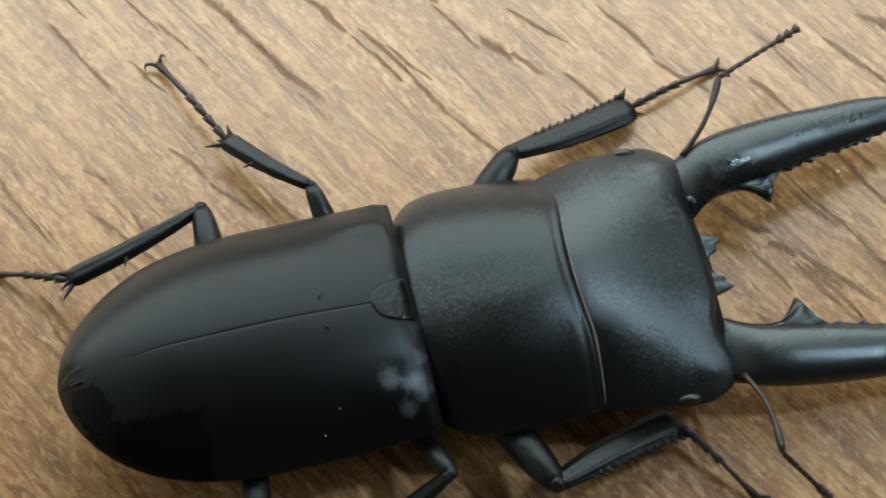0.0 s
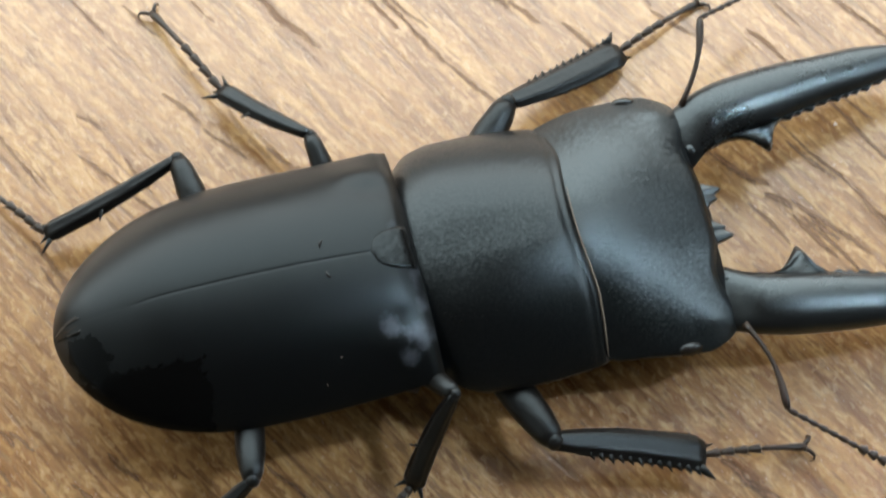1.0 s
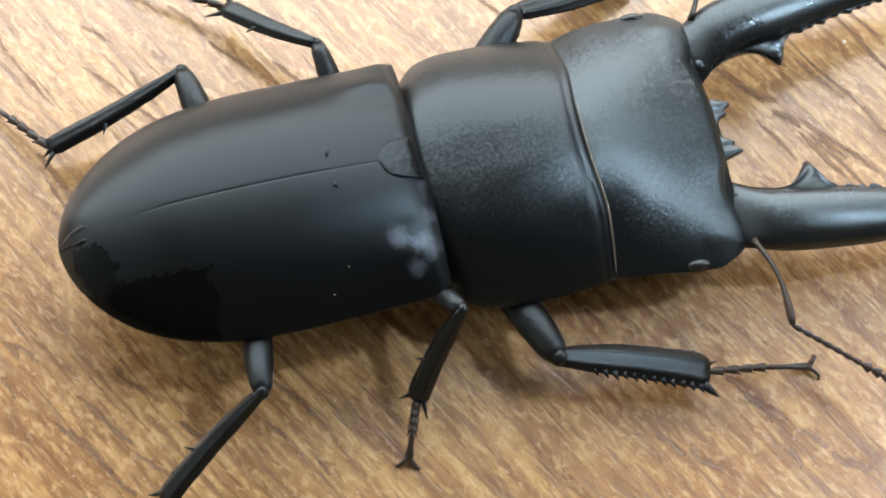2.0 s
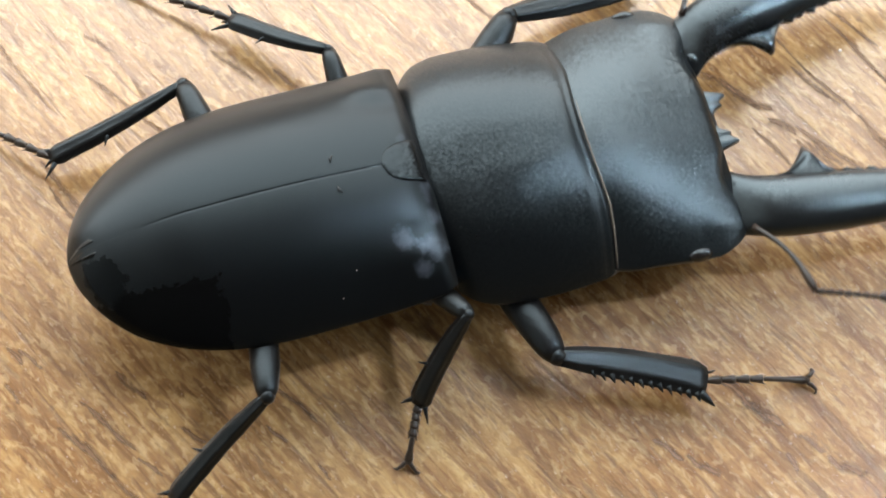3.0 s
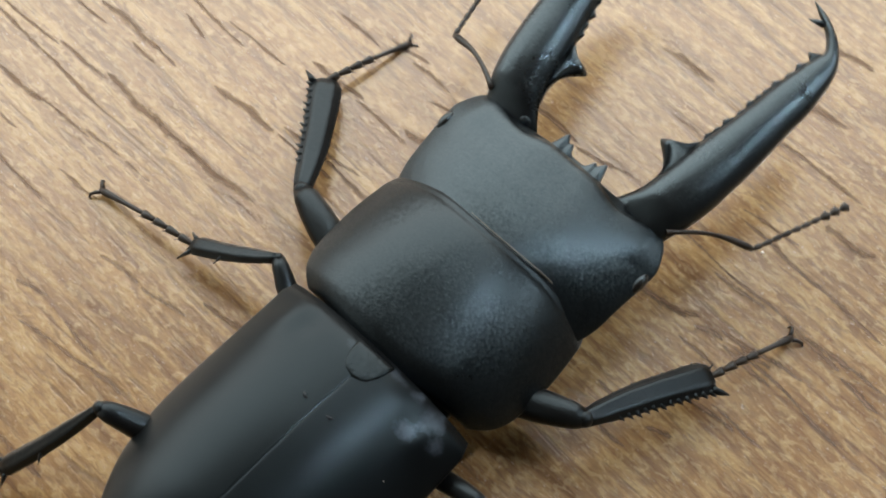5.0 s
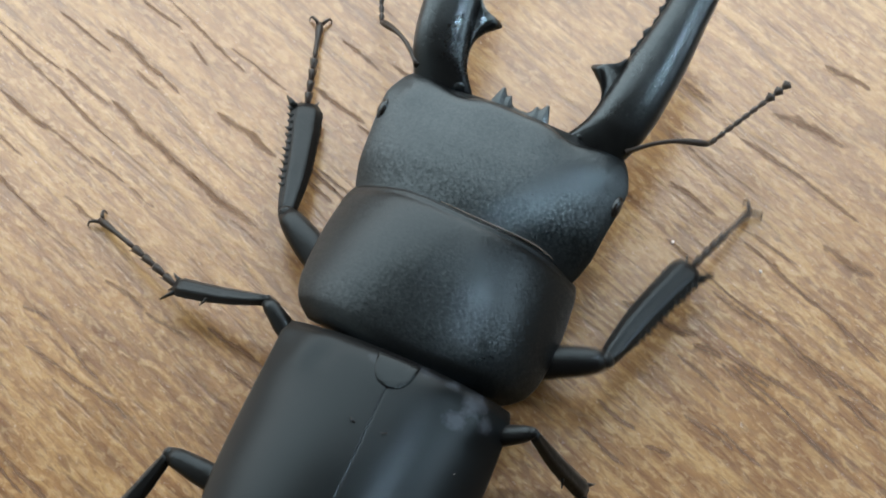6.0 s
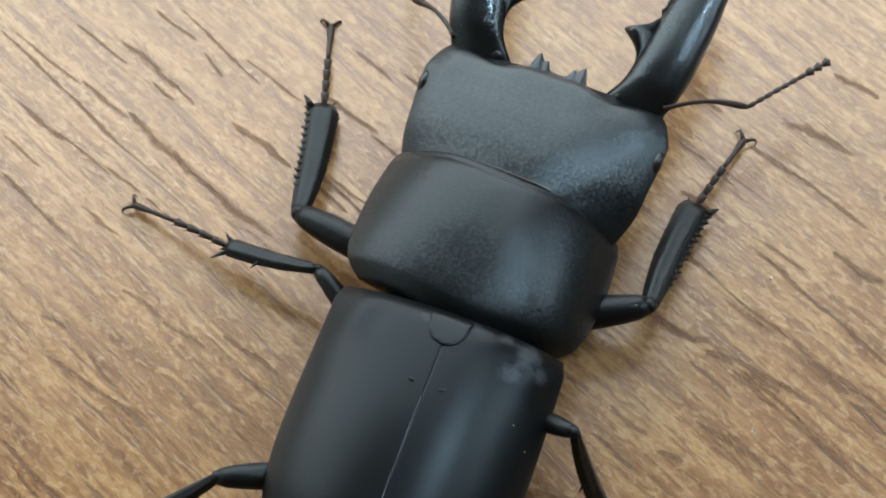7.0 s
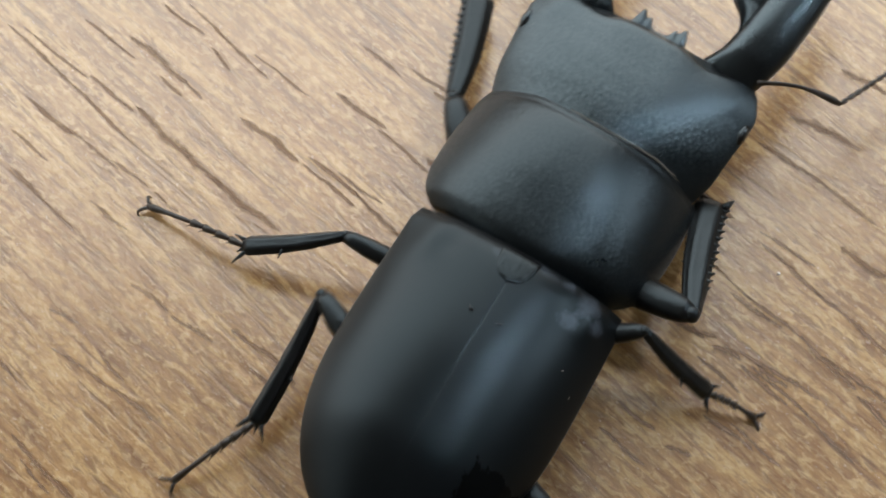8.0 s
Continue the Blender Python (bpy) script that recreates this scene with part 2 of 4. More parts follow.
def skin(bm, rings, closed=True, cap=True):
    """Faces between rings of points of equal number."""
    vs = [[bm.verts.new(p) for p in r] for r in rings]
    n = len(rings[0])
    for a, b in zip(vs, vs[1:]):
        for i in range(n if closed else n - 1):
            j = (i + 1) % n
            bm.faces.new((a[i], a[j], b[j], b[i]))
    if cap and closed:
        bm.faces.new(vs[0])
        bm.faces.new(list(reversed(vs[-1])))
    return vs


def tube(bm, pts, radii, n=12, up=(0, 0, 1), ridge=0.0):
    """A tapering tube along pts; radii: one number, or (across, up), for each point; ridge: how deep its six flutes are."""
    pts = [Vector(p) for p in pts]
    rings = []
    for i, p in enumerate(pts):
        d = (pts[min(i + 1, len(pts) - 1)] - pts[max(i - 1, 0)]).normalized()
        side = Vector(up).cross(d)
        if side.length < 1e-4:
            side = Vector((0, 1, 0)).cross(d)
        side.normalize()
        top = d.cross(side)
        r = radii[i] if isinstance(radii[i], (tuple, list)) else (radii[i], radii[i])
        rings.append([p + (side * (math.cos(a) * r[0]) + top * (math.sin(a) * r[1])) * (1 + ridge * math.cos(6 * a)) for a in (2 * math.pi * k / n for k in range(n))])
    skin(bm, rings)


def spine(bm, base, tip, r, n=6):
    base, tip = Vector(base), Vector(tip)
    tube(bm, [base, base.lerp(tip, 0.5), tip], [r, r * 0.6, r * 0.08], n)


def box(bm, lo, hi):
    c = [(a + b) / 2 for a, b in zip(lo, hi)]
    bmesh.ops.create_cube(bm, size=1, matrix=Matrix.Translation(c) @ Matrix.Diagonal((*[b - a for a, b in zip(lo, hi)], 1)))


# ---- the room ----


def slab(name, lo, hi, mat, label, category):
    bm = bmesh.new()
    box(bm, [v / MM for v in lo], [v / MM for v in hi])
    ob = part(name, bm, mat)
    for p in ob.data.polygons:
        p.use_smooth = False
    return tagged(ob, label, category, kind="structure")


R, TH = ROOM, 0.10
slab("floor", (-R - TH, -R - TH, -0.02), (R + TH, FAR + TH, 0), WOOD, "tan wood-grain laminate floor with dark short grain streaks", "floor")
# unseen ceiling, dark in place of the phone that the shell mirrors
slab("ceiling", (-R - TH, -R - TH, HIGH), (R + TH, FAR + TH, HIGH + TH), CEIL, "plain unseen ceiling, darkened to give dark reflections", "ceiling")
# unseen wall, made white to bounce sheen onto the beetle's west slopes
slab("wall_west", (-R - TH, -R, 0), (-R, FAR, HIGH), BOUNCE_WALL, "plain unseen white wall that bounces light", "wall")
# unseen wall, dark in place of the person behind the camera
slab("wall_south", (-R - TH, -R - TH, 0), (R + TH, -R, HIGH), HOLDER_DARK, "plain unseen wall, darkened to give black reflections", "wall")


def window_wall(name, win, lo, hi, east):
    """A wall in one mesh round its window."""
    bm = bmesh.new()
    a0, a1, z0, z1 = win
    k = 1 if east else 0
    for p, q, za, zb in ((lo[k], a0, 0, HIGH), (a1, hi[k], 0, HIGH), (a0, a1, 0, z0), (a0, a1, z1, HIGH)):
        c, d = [lo[0], lo[1], za], [hi[0], hi[1], zb]
        c[k], d[k] = p, q
        box(bm, [v / MM for v in c], [v / MM for v in d])
    ob = tagged(part(name, bm, WALL), "plain unseen white wall that bounces light with one large window", "wall", kind="structure")
    for p in ob.data.polygons:
        p.use_smooth = False


window_wall("wall_north", FRONT, (-R - TH, FAR), (R + TH, FAR + TH), False)
window_wall("wall_east", ASIDE, (R, -R), (R + TH, FAR), True)


def ceiling_lamp():
    x, y, w = (v / MM for v in LAMP)
    z = HIGH / MM
    thing = tagged(new("ceiling_lamp"), "square flat white ceiling lamp, switched on", "lamp")
    bm = bmesh.new()
    for a, b, c, d in ((-w - 20, -w - 20, w + 20, -w), (-w - 20, w, w + 20, w + 20), (-w - 20, -w, -w, w), (w, -w, w + 20, w)):
        box(bm, (x + a, y + b, z - 30), (x + c, y + d, z))
    part("frame", bm, FRAME, thing)
    bm = bmesh.new()
    box(bm, (x - w, y - w, z - 22), (x + w, y + w, z - 2))
    part("diffuser", bm, GLOW, thing, "glowing white diffuser")


ceiling_lamp()

# ---- the dark pores printed in the wood ----
PORES = bmesh.new()
CORE = PORES.verts.layers.float.new("core")


def streak(x, y, length, turn, width):
    """One ragged dark pore of the wood print, in millimetres and degrees, fading to its edges."""
    m = pose(x, y, 0.012, 0, 0, turn)
    n = max(6, int(length * 2.5))
    edge = [[], [], []]
    for k in range(n + 1):
        u = k / n
        wide = width * 0.95 * (4 * u * (1 - u)) ** 0.4
        drift = 0.2 * width * math.sin(u * 7 + x)
        for side in (0, 1, 2):
            off = (1 - side) * wide * random.uniform(0.7, 1.15) + 0.12 * width * random.uniform(-1, 1)
            v = PORES.verts.new(m @ Vector(((u - 0.5) * length * 1.06, drift + off, 0.0 if side == 1 else 0.09 * min(1.0, width / 0.5))))
            v[CORE] = 1.0 if side == 1 and 0 < k < n else 0.0
            edge[side].append(v)
    for k in range(n):
        for i in (0, 1):
            PORES.faces.new((edge[i][k], edge[i + 1][k], edge[i + 1][k + 1], edge[i][k + 1]))


def pore_material():
    m, nt, b = material("printed_pores", 0.40, spec=0.5)
    grain = noise_tex(nt, mapped(nt, (300, 2400, 1), GRAIN), 1.0, 4, 0.7, 0.3)
    link(nt, ramp(nt, grain, [(0.3, (0.098, 0.050, 0.022)), (0.7, (0.185, 0.100, 0.046))]), b.inputs["Base Color"])
    core = nt.nodes.new("ShaderNodeAttribute")
    core.attribute_name = "core"
    worn = noise_tex(nt, mapped(nt, (210, 1900, 1), GRAIN), 1.0, 4, 0.65, 0.6)
    crumbly = noise_tex(nt, mapped(nt, (520, 1300, 1), GRAIN), 1.0, 3, 0.6, 0.4)
    worn = calc(nt, "MULTIPLY", calc(nt, "ADD", worn, crumbly), 0.5)
    ink = calc(nt, "ADD", core.outputs["Fac"], calc(nt, "MULTIPLY", calc(nt, "SUBTRACT", worn, 0.5), -3.2))
    link(nt, ramp(nt, ink, [(0.05, grey(0.0)), (0.95, grey(0.80))]), b.inputs["Alpha"])
    return m


streak(-25.1, 48.2, 7.4, -43, 0.26)
streak(-30.7, 46.7, 9.4, -43, 0.26)
streak(-31.9, 46.2, 11.5, -47, 0.31)
streak(-25.3, 38.9, 10.2, -48, 0.31)
streak(-31.2, 39.3, 6.9, -44, 0.41)
streak(-26.5, 35.3, 7.6, -43, 0.26)
streak(-24.7, 41.6, 6.4, -44, 0.31)
streak(-17.6, 34.9, 12.7, -47, 0.67)
streak(-10.8, 28.0, 9.0, -42, 0.67)
streak(-19.9, 45.5, 8.5, -45, 0.56)
streak(-18.6, 42.2, 3.4, -45, 0.31)
streak(-16.3, 41.7, 3.3, -52, 0.26)
streak(-17.4, 50.2, 5.7, -42, 0.31)
streak(-12.6, 47.3, 12.2, -49, 0.31)
streak(-7.1, 43.0, 7.8, -43, 0.31)
streak(-13.3, 45.1, 3.8, -57, 0.31)
streak(-8.3, 35.5, 8.0, -42, 0.56)
streak(-32.9, 35.9, 5.6, -45, 0.26)
streak(-31.4, 29.7, 9.9, -48, 0.31)
streak(-24.6, 27.5, 5.3, -42, 0.31)
streak(-18.8, 28.7, 3.7, -43, 0.26)
streak(-22.4, 32.1, 4.7, -42, 0.31)
streak(36.1, 18.8, 8.7, -48, 0.31)
streak(41.1, 13.5, 7.6, -44, 0.36)
streak(45.6, 8.5, 7.5, -52, 0.56)
streak(43.5, 18.3, 8.2, -49, 0.36)
streak(49.0, 12.1, 10.4, -48, 0.41)
streak(31.7, 13.5, 7.7, -30, 0.72)
streak(36.1, 10.0, 3.3, -32, 0.77)
streak(39.2, 6.5, 6.2, -48, 0.41)
streak(40.9, 7.4, 8.8, -37, 0.46)
streak(44.7, 0.9, 7.5, -53, 0.36)
streak(49.6, 3.1, 5.1, -49, 0.56)
streak(26.7, 3.8, 4.7, -44, 0.46)
streak(50.7, 18.8, 5.8, -38, 0.72)
streak(30.4, 0.2, 2.8, -24, 0.46)
streak(-25.8, 10.5, 9.5, -37, 0.36)
streak(-21.1, 6.9, 4.2, -44, 0.41)
streak(-24.0, 11.3, 4.6, -52, 0.36)
streak(-20.2, 18.4, 5.1, -38, 0.41)
streak(-15.9, 14.7, 5.3, -36, 0.46)
streak(-9.5, 12.4, 7.0, -39, 0.41)
streak(-8.9, 9.0, 4.2, -45, 0.36)
streak(-30.1, 1.1, 9.3, -48, 0.51)
streak(-30.8, 0.3, 4.9, -51, 0.31)
streak(-1.7, 30.8, 7.0, -44, 0.41)
streak(2.5, 26.3, 6.7, -50, 0.41)
streak(6.9, 21.9, 7.2, -41, 0.36)
streak(0.8, 29.4, 5.8, -41, 0.31)
streak(9.3, 31.2, 4.4, -39, 0.67)
streak(12.3, 29.5, 4.2, -36, 0.56)
streak(18.1, 26.6, 6.1, -42, 0.46)
streak(13.4, 33.7, 7.3, -32, 0.36)
streak(22.0, 33.6, 7.8, -46, 0.41)
streak(40.2, 7.2, 3.8, -42, 0.41)
streak(39.4, 14.2, 6.0, -41, 0.41)
streak(-28.6, 16.7, 3.7, -32, 0.36)
streak(-35.5, 13.2, 8.6, -52, 0.36)
streak(36.2, 26.4, 5.6, -43, 0.51)
streak(27.4, 28.3, 6.4, -32, 0.41)
streak(32.3, 12.9, 4.3, -37, 0.46)
streak(-33.9, -14.1, 2.6, -46, 0.36)
streak(-32.5, -14.4, 3.2, -38, 0.36)
streak(-33.8, -17.6, 2.6, -55, 0.36)
streak(-27.0, -22.7, 6.8, -41, 0.51)
streak(-23.5, -25.9, 3.6, -46, 0.46)
streak(-23.6, -16.7, 3.8, -41, 0.51)
streak(-25.3, -20.4, 6.9, -40, 0.51)
streak(-21.3, -24.0, 3.0, -35, 0.31)
streak(-8.9, -18.0, 5.3, -39, 0.41)
streak(-10.5, -20.9, 2.7, -38, 0.36)
streak(-17.8, -21.1, 2.9, -31, 0.36)
streak(-6.2, -24.2, 2.1, -51, 0.36)
streak(30.8, -16.6, 4.5, -43, 0.67)
streak(33.0, -18.3, 3.6, -35, 0.77)
streak(36.9, -20.7, 3.1, -29, 0.72)
streak(40.0, -22.9, 4.0, -25, 0.77)
streak(27.1, -23.0, 3.9, -31, 0.67)
streak(24.0, -21.5, 3.5, -34, 0.46)
streak(35.1, -22.5, 2.2, -66, 0.46)
streak(36.8, 39.2, 6.3, -41, 0.51)
streak(43.2, 20.8, 6.6, -39, 0.36)
streak(37.2, 31.0, 6.8, -47, 0.36)
streak(48.5, 6.3, 8.8, -42, 0.46)
streak(35.3, 1.9, 5.8, -41, 0.46)
streak(1.0, 38.4, 6.7, -41, 0.41)
streak(5.4, 33.5, 7.0, -46, 0.36)
streak(-2.4, 30.0, 7.0, -45, 0.36)
streak(10.6, 38.5, 5.2, -45, 0.36)
streak(8.4, 41.5, 4.8, -39, 0.31)
streak(48.9, 33.6, 8.5, -31, 0.77)
streak(43.9, 31.0, 6.1, -39, 0.46)
streak(53.4, 39.5, 5.3, -37, 0.72)
streak(49.1, 26.3, 9.6, -45, 0.41)
streak(35.0, 7.8, 5.6, -47, 0.41)
streak(40.7, 5.8, 7.3, -48, 0.46)
streak(25.1, 0.8, 5.6, -45, 0.41)
streak(3.5, 44.2, 5.5, -46, 0.36)
streak(37.7, 0.5, 6.3, -47, 0.41)
pores = tagged(part("grain_streaks", PORES, pore_material(), bpy.data.objects["floor"]), "dark ragged pores of the wood print", kind="stuff")

# ---- the beetle ----
beetle = tagged(new("stag_beetle"), "large black stag beetle with long toothed mandibles on the wood floor", "beetle")


def vault(r, n):
    """Height of a shell's cross-section, 1 over the middle and 0 at the edge, r from 0 to 1."""
    r = min(1.0, abs(r))
    return 0.85 * (1 - r ** n) + 0.15 * math.sqrt(1 - r * r)


def case_width(s):
    if s < 0.025:
        return 10.7 + 0.45 * math.sqrt(s / 0.025)
    return 11.15 + 0.3 * math.sin(min(s / 0.4, 1) * math.pi / 2) if s < 0.4 else 11.45 * (max(0.0, 1 - ((s - 0.4) / 0.6) ** 2.5)) ** 0.56


def case_top(s):
    return pchip(s, (0, 0.008, 0.04, 0.12, 0.4, 0.65, 0.85, 0.95, 1), (13.1, 13.6, 14.05, 14.5, 15.1, 14.8, 13.2, 11.8, 10.0))


def case_rim(s):
    return pchip(s, (0, 0.1, 0.5, 0.85, 1), (10.6, 10.0, 9.4, 9.2, 9.8))


def wing_case(side):
    bm = bmesh.new()
    nu, nv = 48, 20
    rows = []
    for i in range(nu + 1):
        u = i / nu
        s = 1 - (1 - u) ** 1.9
        x = -1.05 - 31.3 * s
        w, zt, zr = max(case_width(s), 0.02), case_top(s), case_rim(s)
        row = []
        for j in range(nv + 7):
            a = max(j - 6, 0) / nv * math.pi / 2
            y = w * math.sin(a) ** 0.92 if j > 6 else (0.006, 0.05, 0.10, 0.18, 0.28, 0.40, 0.58)[j] * min(1.0, w / 4)
            a = math.asin(min(1.0, (y / w) ** (1 / 0.92)))
            z = zr + (zt - zr) * vault(y / w, 2.5)
            z += -0.035 * math.exp(-(y / 0.08) ** 2) * max(0.0, 1 - (s / 0.8) ** 6)
            # shoulder knob and the dimple beside it
            z += 0.45 * math.exp(-(((x + 4.0) / 1.6) ** 2 + ((y - 8.2) / 1.5) ** 2)) - 0.40 * math.exp(-(((x + 3.6) / 0.8) ** 2 + ((y - 6.4) / 0.9) ** 2))
            row.append((x, side * max(y, 0.006), z))
        row.append((x, side * w * 0.975, zr - 0.30))
        row.append((x, side * w * 0.93, zr - 0.6))
        row.append((x, side * w * 0.86, zr - 1.0))
        rows.append(row)
    # the front edge turns down to the body
    rows.insert(0, [(x + 0.05, y * 0.99, z - 1.3) for x, y, z in rows[0]])
    skin(bm, rows, closed=False)
    ob = part("wing_case", bm, CASES, beetle, "satin black wing case, worn glossy at its tail end" if side < 0 else "satin black smooth wing case")
    return ob


def abdomen():
    bm = bmesh.new()
    rings = []
    for i in range(31):
        s = i / 30
        x = 1.0 - 31.3 * s
        sw = max(0.0, min(1, (-1.05 - x) / 31.3))
        w = max(case_width(sw) * 0.95, 0.15) * (1 if x < -3 else 0.72)
        low = pchip(s, (0, 0.25, 0.6, 0.9, 1), (4.0, 2.6, 3.0, 4.8, 6.6)) + 0.12 * math.cos(s * 44)
        hi = case_rim(sw) + (0.3 if s < 0.9 else -0.3) if x < -4 else 8.0
        rings.append([(x, w * math.cos(a), hi + (0.9 if math.sin(a) > 0 else (hi - low)) * math.sin(a) * (abs(math.sin(a)) ** -0.3 if abs(math.sin(a)) > 0.01 else 1)) for a in (2 * math.pi * k / 24 for k in range(24))])
    skin(bm, rings)
    bmesh.ops.create_uvsphere(bm, u_segments=16, v_segments=10, radius=1, matrix=Matrix.Translation((-31.3, 0, 8.8)) @ Matrix.Diagonal((0.6, 1.0, 0.7, 1)))
    return part("abdomen", bm, UNDER, beetle, "ridged black underside of the body")


def scutellum():
    """The small plate between the wing cases at their front."""
    bm = bmesh.new()
    rings = []
    for i in range(13):
        s = i / 12
        x = -0.6 - 4.3 * s
        w = 1.95 * math.sqrt(max(0.0, 1 - s ** 3.2)) + 0.04
        z = case_top(max(0.0, (-1.05 - x) / 31.3)) + 0.015 - 0.9 * max(0.0, x + 1.9) ** 1.5
        rings.append([(x, w * c, z + 0.05 * (1 - c * c) - (0.9 if d else 0)) for c, d in ((-1, 0), (-0.85, 0), (-0.5, 0), (0, 0), (0.5, 0), (0.85, 0), (1, 0), (1, 1), (-1, 1))])
    skin(bm, rings)
    return part("scutellum", bm, PLATE, beetle, "small glossy black triangular plate")


wing_case(1)
wing_case(-1)
abdomen()
scutellum()


def plate_rings(stations, width, top, rim, low, n, curve, dent):
    """Closed rings of a domed plate: over the top from one rim to the other, and back below."""
    rings = []
    for x in stations:
        w, zt, zr, zl = width(x), top(x), rim(x), low(x)
        ring = []
        for k in range(n + 1):
            a = math.pi * k / n
            c = math.cos(a)
            y = w * math.copysign(abs(c) ** 0.8, c)
            z = zr + (zt - zr) * vault(y / w, curve(x))
            xx, z = dent(x, y, z)
            ring.append((xx, y, z))
        for k in range(1, n // 2):
            a = math.pi * k / (n // 2)
            ring.append((x, -w * math.cos(a) * 0.97, zr - 0.4 - (zr - zl) * math.sin(a) ** 0.6))
        rings.append(ring)
    return rings


def pronotum():
    bm = bmesh.new()
    width = lambda x: pchip(x, (-0.3, 0.3, 1.2, 3, 7, 11, 13, 13.9), (9.6, 10.7, 11.6, 12.2, 12.35, 12.1, 11.85, 11.5))
    top = lambda x: pchip(x, (-0.3, 0.1, 0.7, 2.5, 6, 10, 12.8, 13.6, 13.9), (11.7, 12.4, 12.85, 13.2, 13.4, 13.2, 12.75, 12.5, 12.1))
    rim = lambda x: pchip(x, (-0.3, 2, 13.9), (8.4, 7.8, 6.6))
    low = lambda x: pchip(x, (-0.3, 4, 10, 13.9), (4.6, 3.4, 3.2, 4.2))

    def dent(x, y, z):
        # the front margin bows forward in the middle; the hind margin is cut away at the corners
        f = max(0.0, min(1, (x - 8) / 6))
        b = max(0.0, min(1, (3 - x) / 3.3))
        xx = x - f * (0.9 * math.exp(-(y / 7.0) ** 2) + 1.5 * max(0.0, abs(y) / 12 - 0.55)) - b * (0.5 + 2.0 * math.exp(-(y / 8.0) ** 2))
        z += -0.06 * math.exp(-((x - 0.2) / 0.3) ** 2) - 0.14 * math.exp(-((x - 13.1) / 0.3) ** 2) - 0.10 * math.exp(-(y / 0.5) ** 2) * math.exp(-((x - 7) / 4) ** 2)
        return xx, z

    xs = [-0.3, -0.1, 0.15, 0.4, 0.7, 0.9, 1.1, 1.3, 1.6, 2, 2.6, 3.4, 4.4, 5.5, 6.6, 7.7, 8.8, 9.8, 10.8, 11.6, 12.2, 12.6, 12.85, 13.1, 13.35, 13.6, 13.8, 13.9]
    rings = plate_rings(xs, width, top, rim, low, 48, lambda x: pchip(x, (3, 13.9), (2.8, 2.2)), dent)
    skin(bm, rings)
    ob = part("pronotum", bm, SHELL, beetle, "broad satin black domed shield behind the head")
    # golden hair under the front margin
    bm = bmesh.new()
    front = [Vector(p) for p in rings[-1][:49]]
    edge = front[21:46]
    tube(bm, [p + Vector((0.14, 0, 0.14)) for p in edge], [0.10 * math.sin(math.pi * (k + 1) / (len(edge) + 1)) ** 0.5 for k in range(len(edge))], 6)
    part("hair_fringe", bm, GOLD, ob, "short golden hairs along the front margin")
    return ob


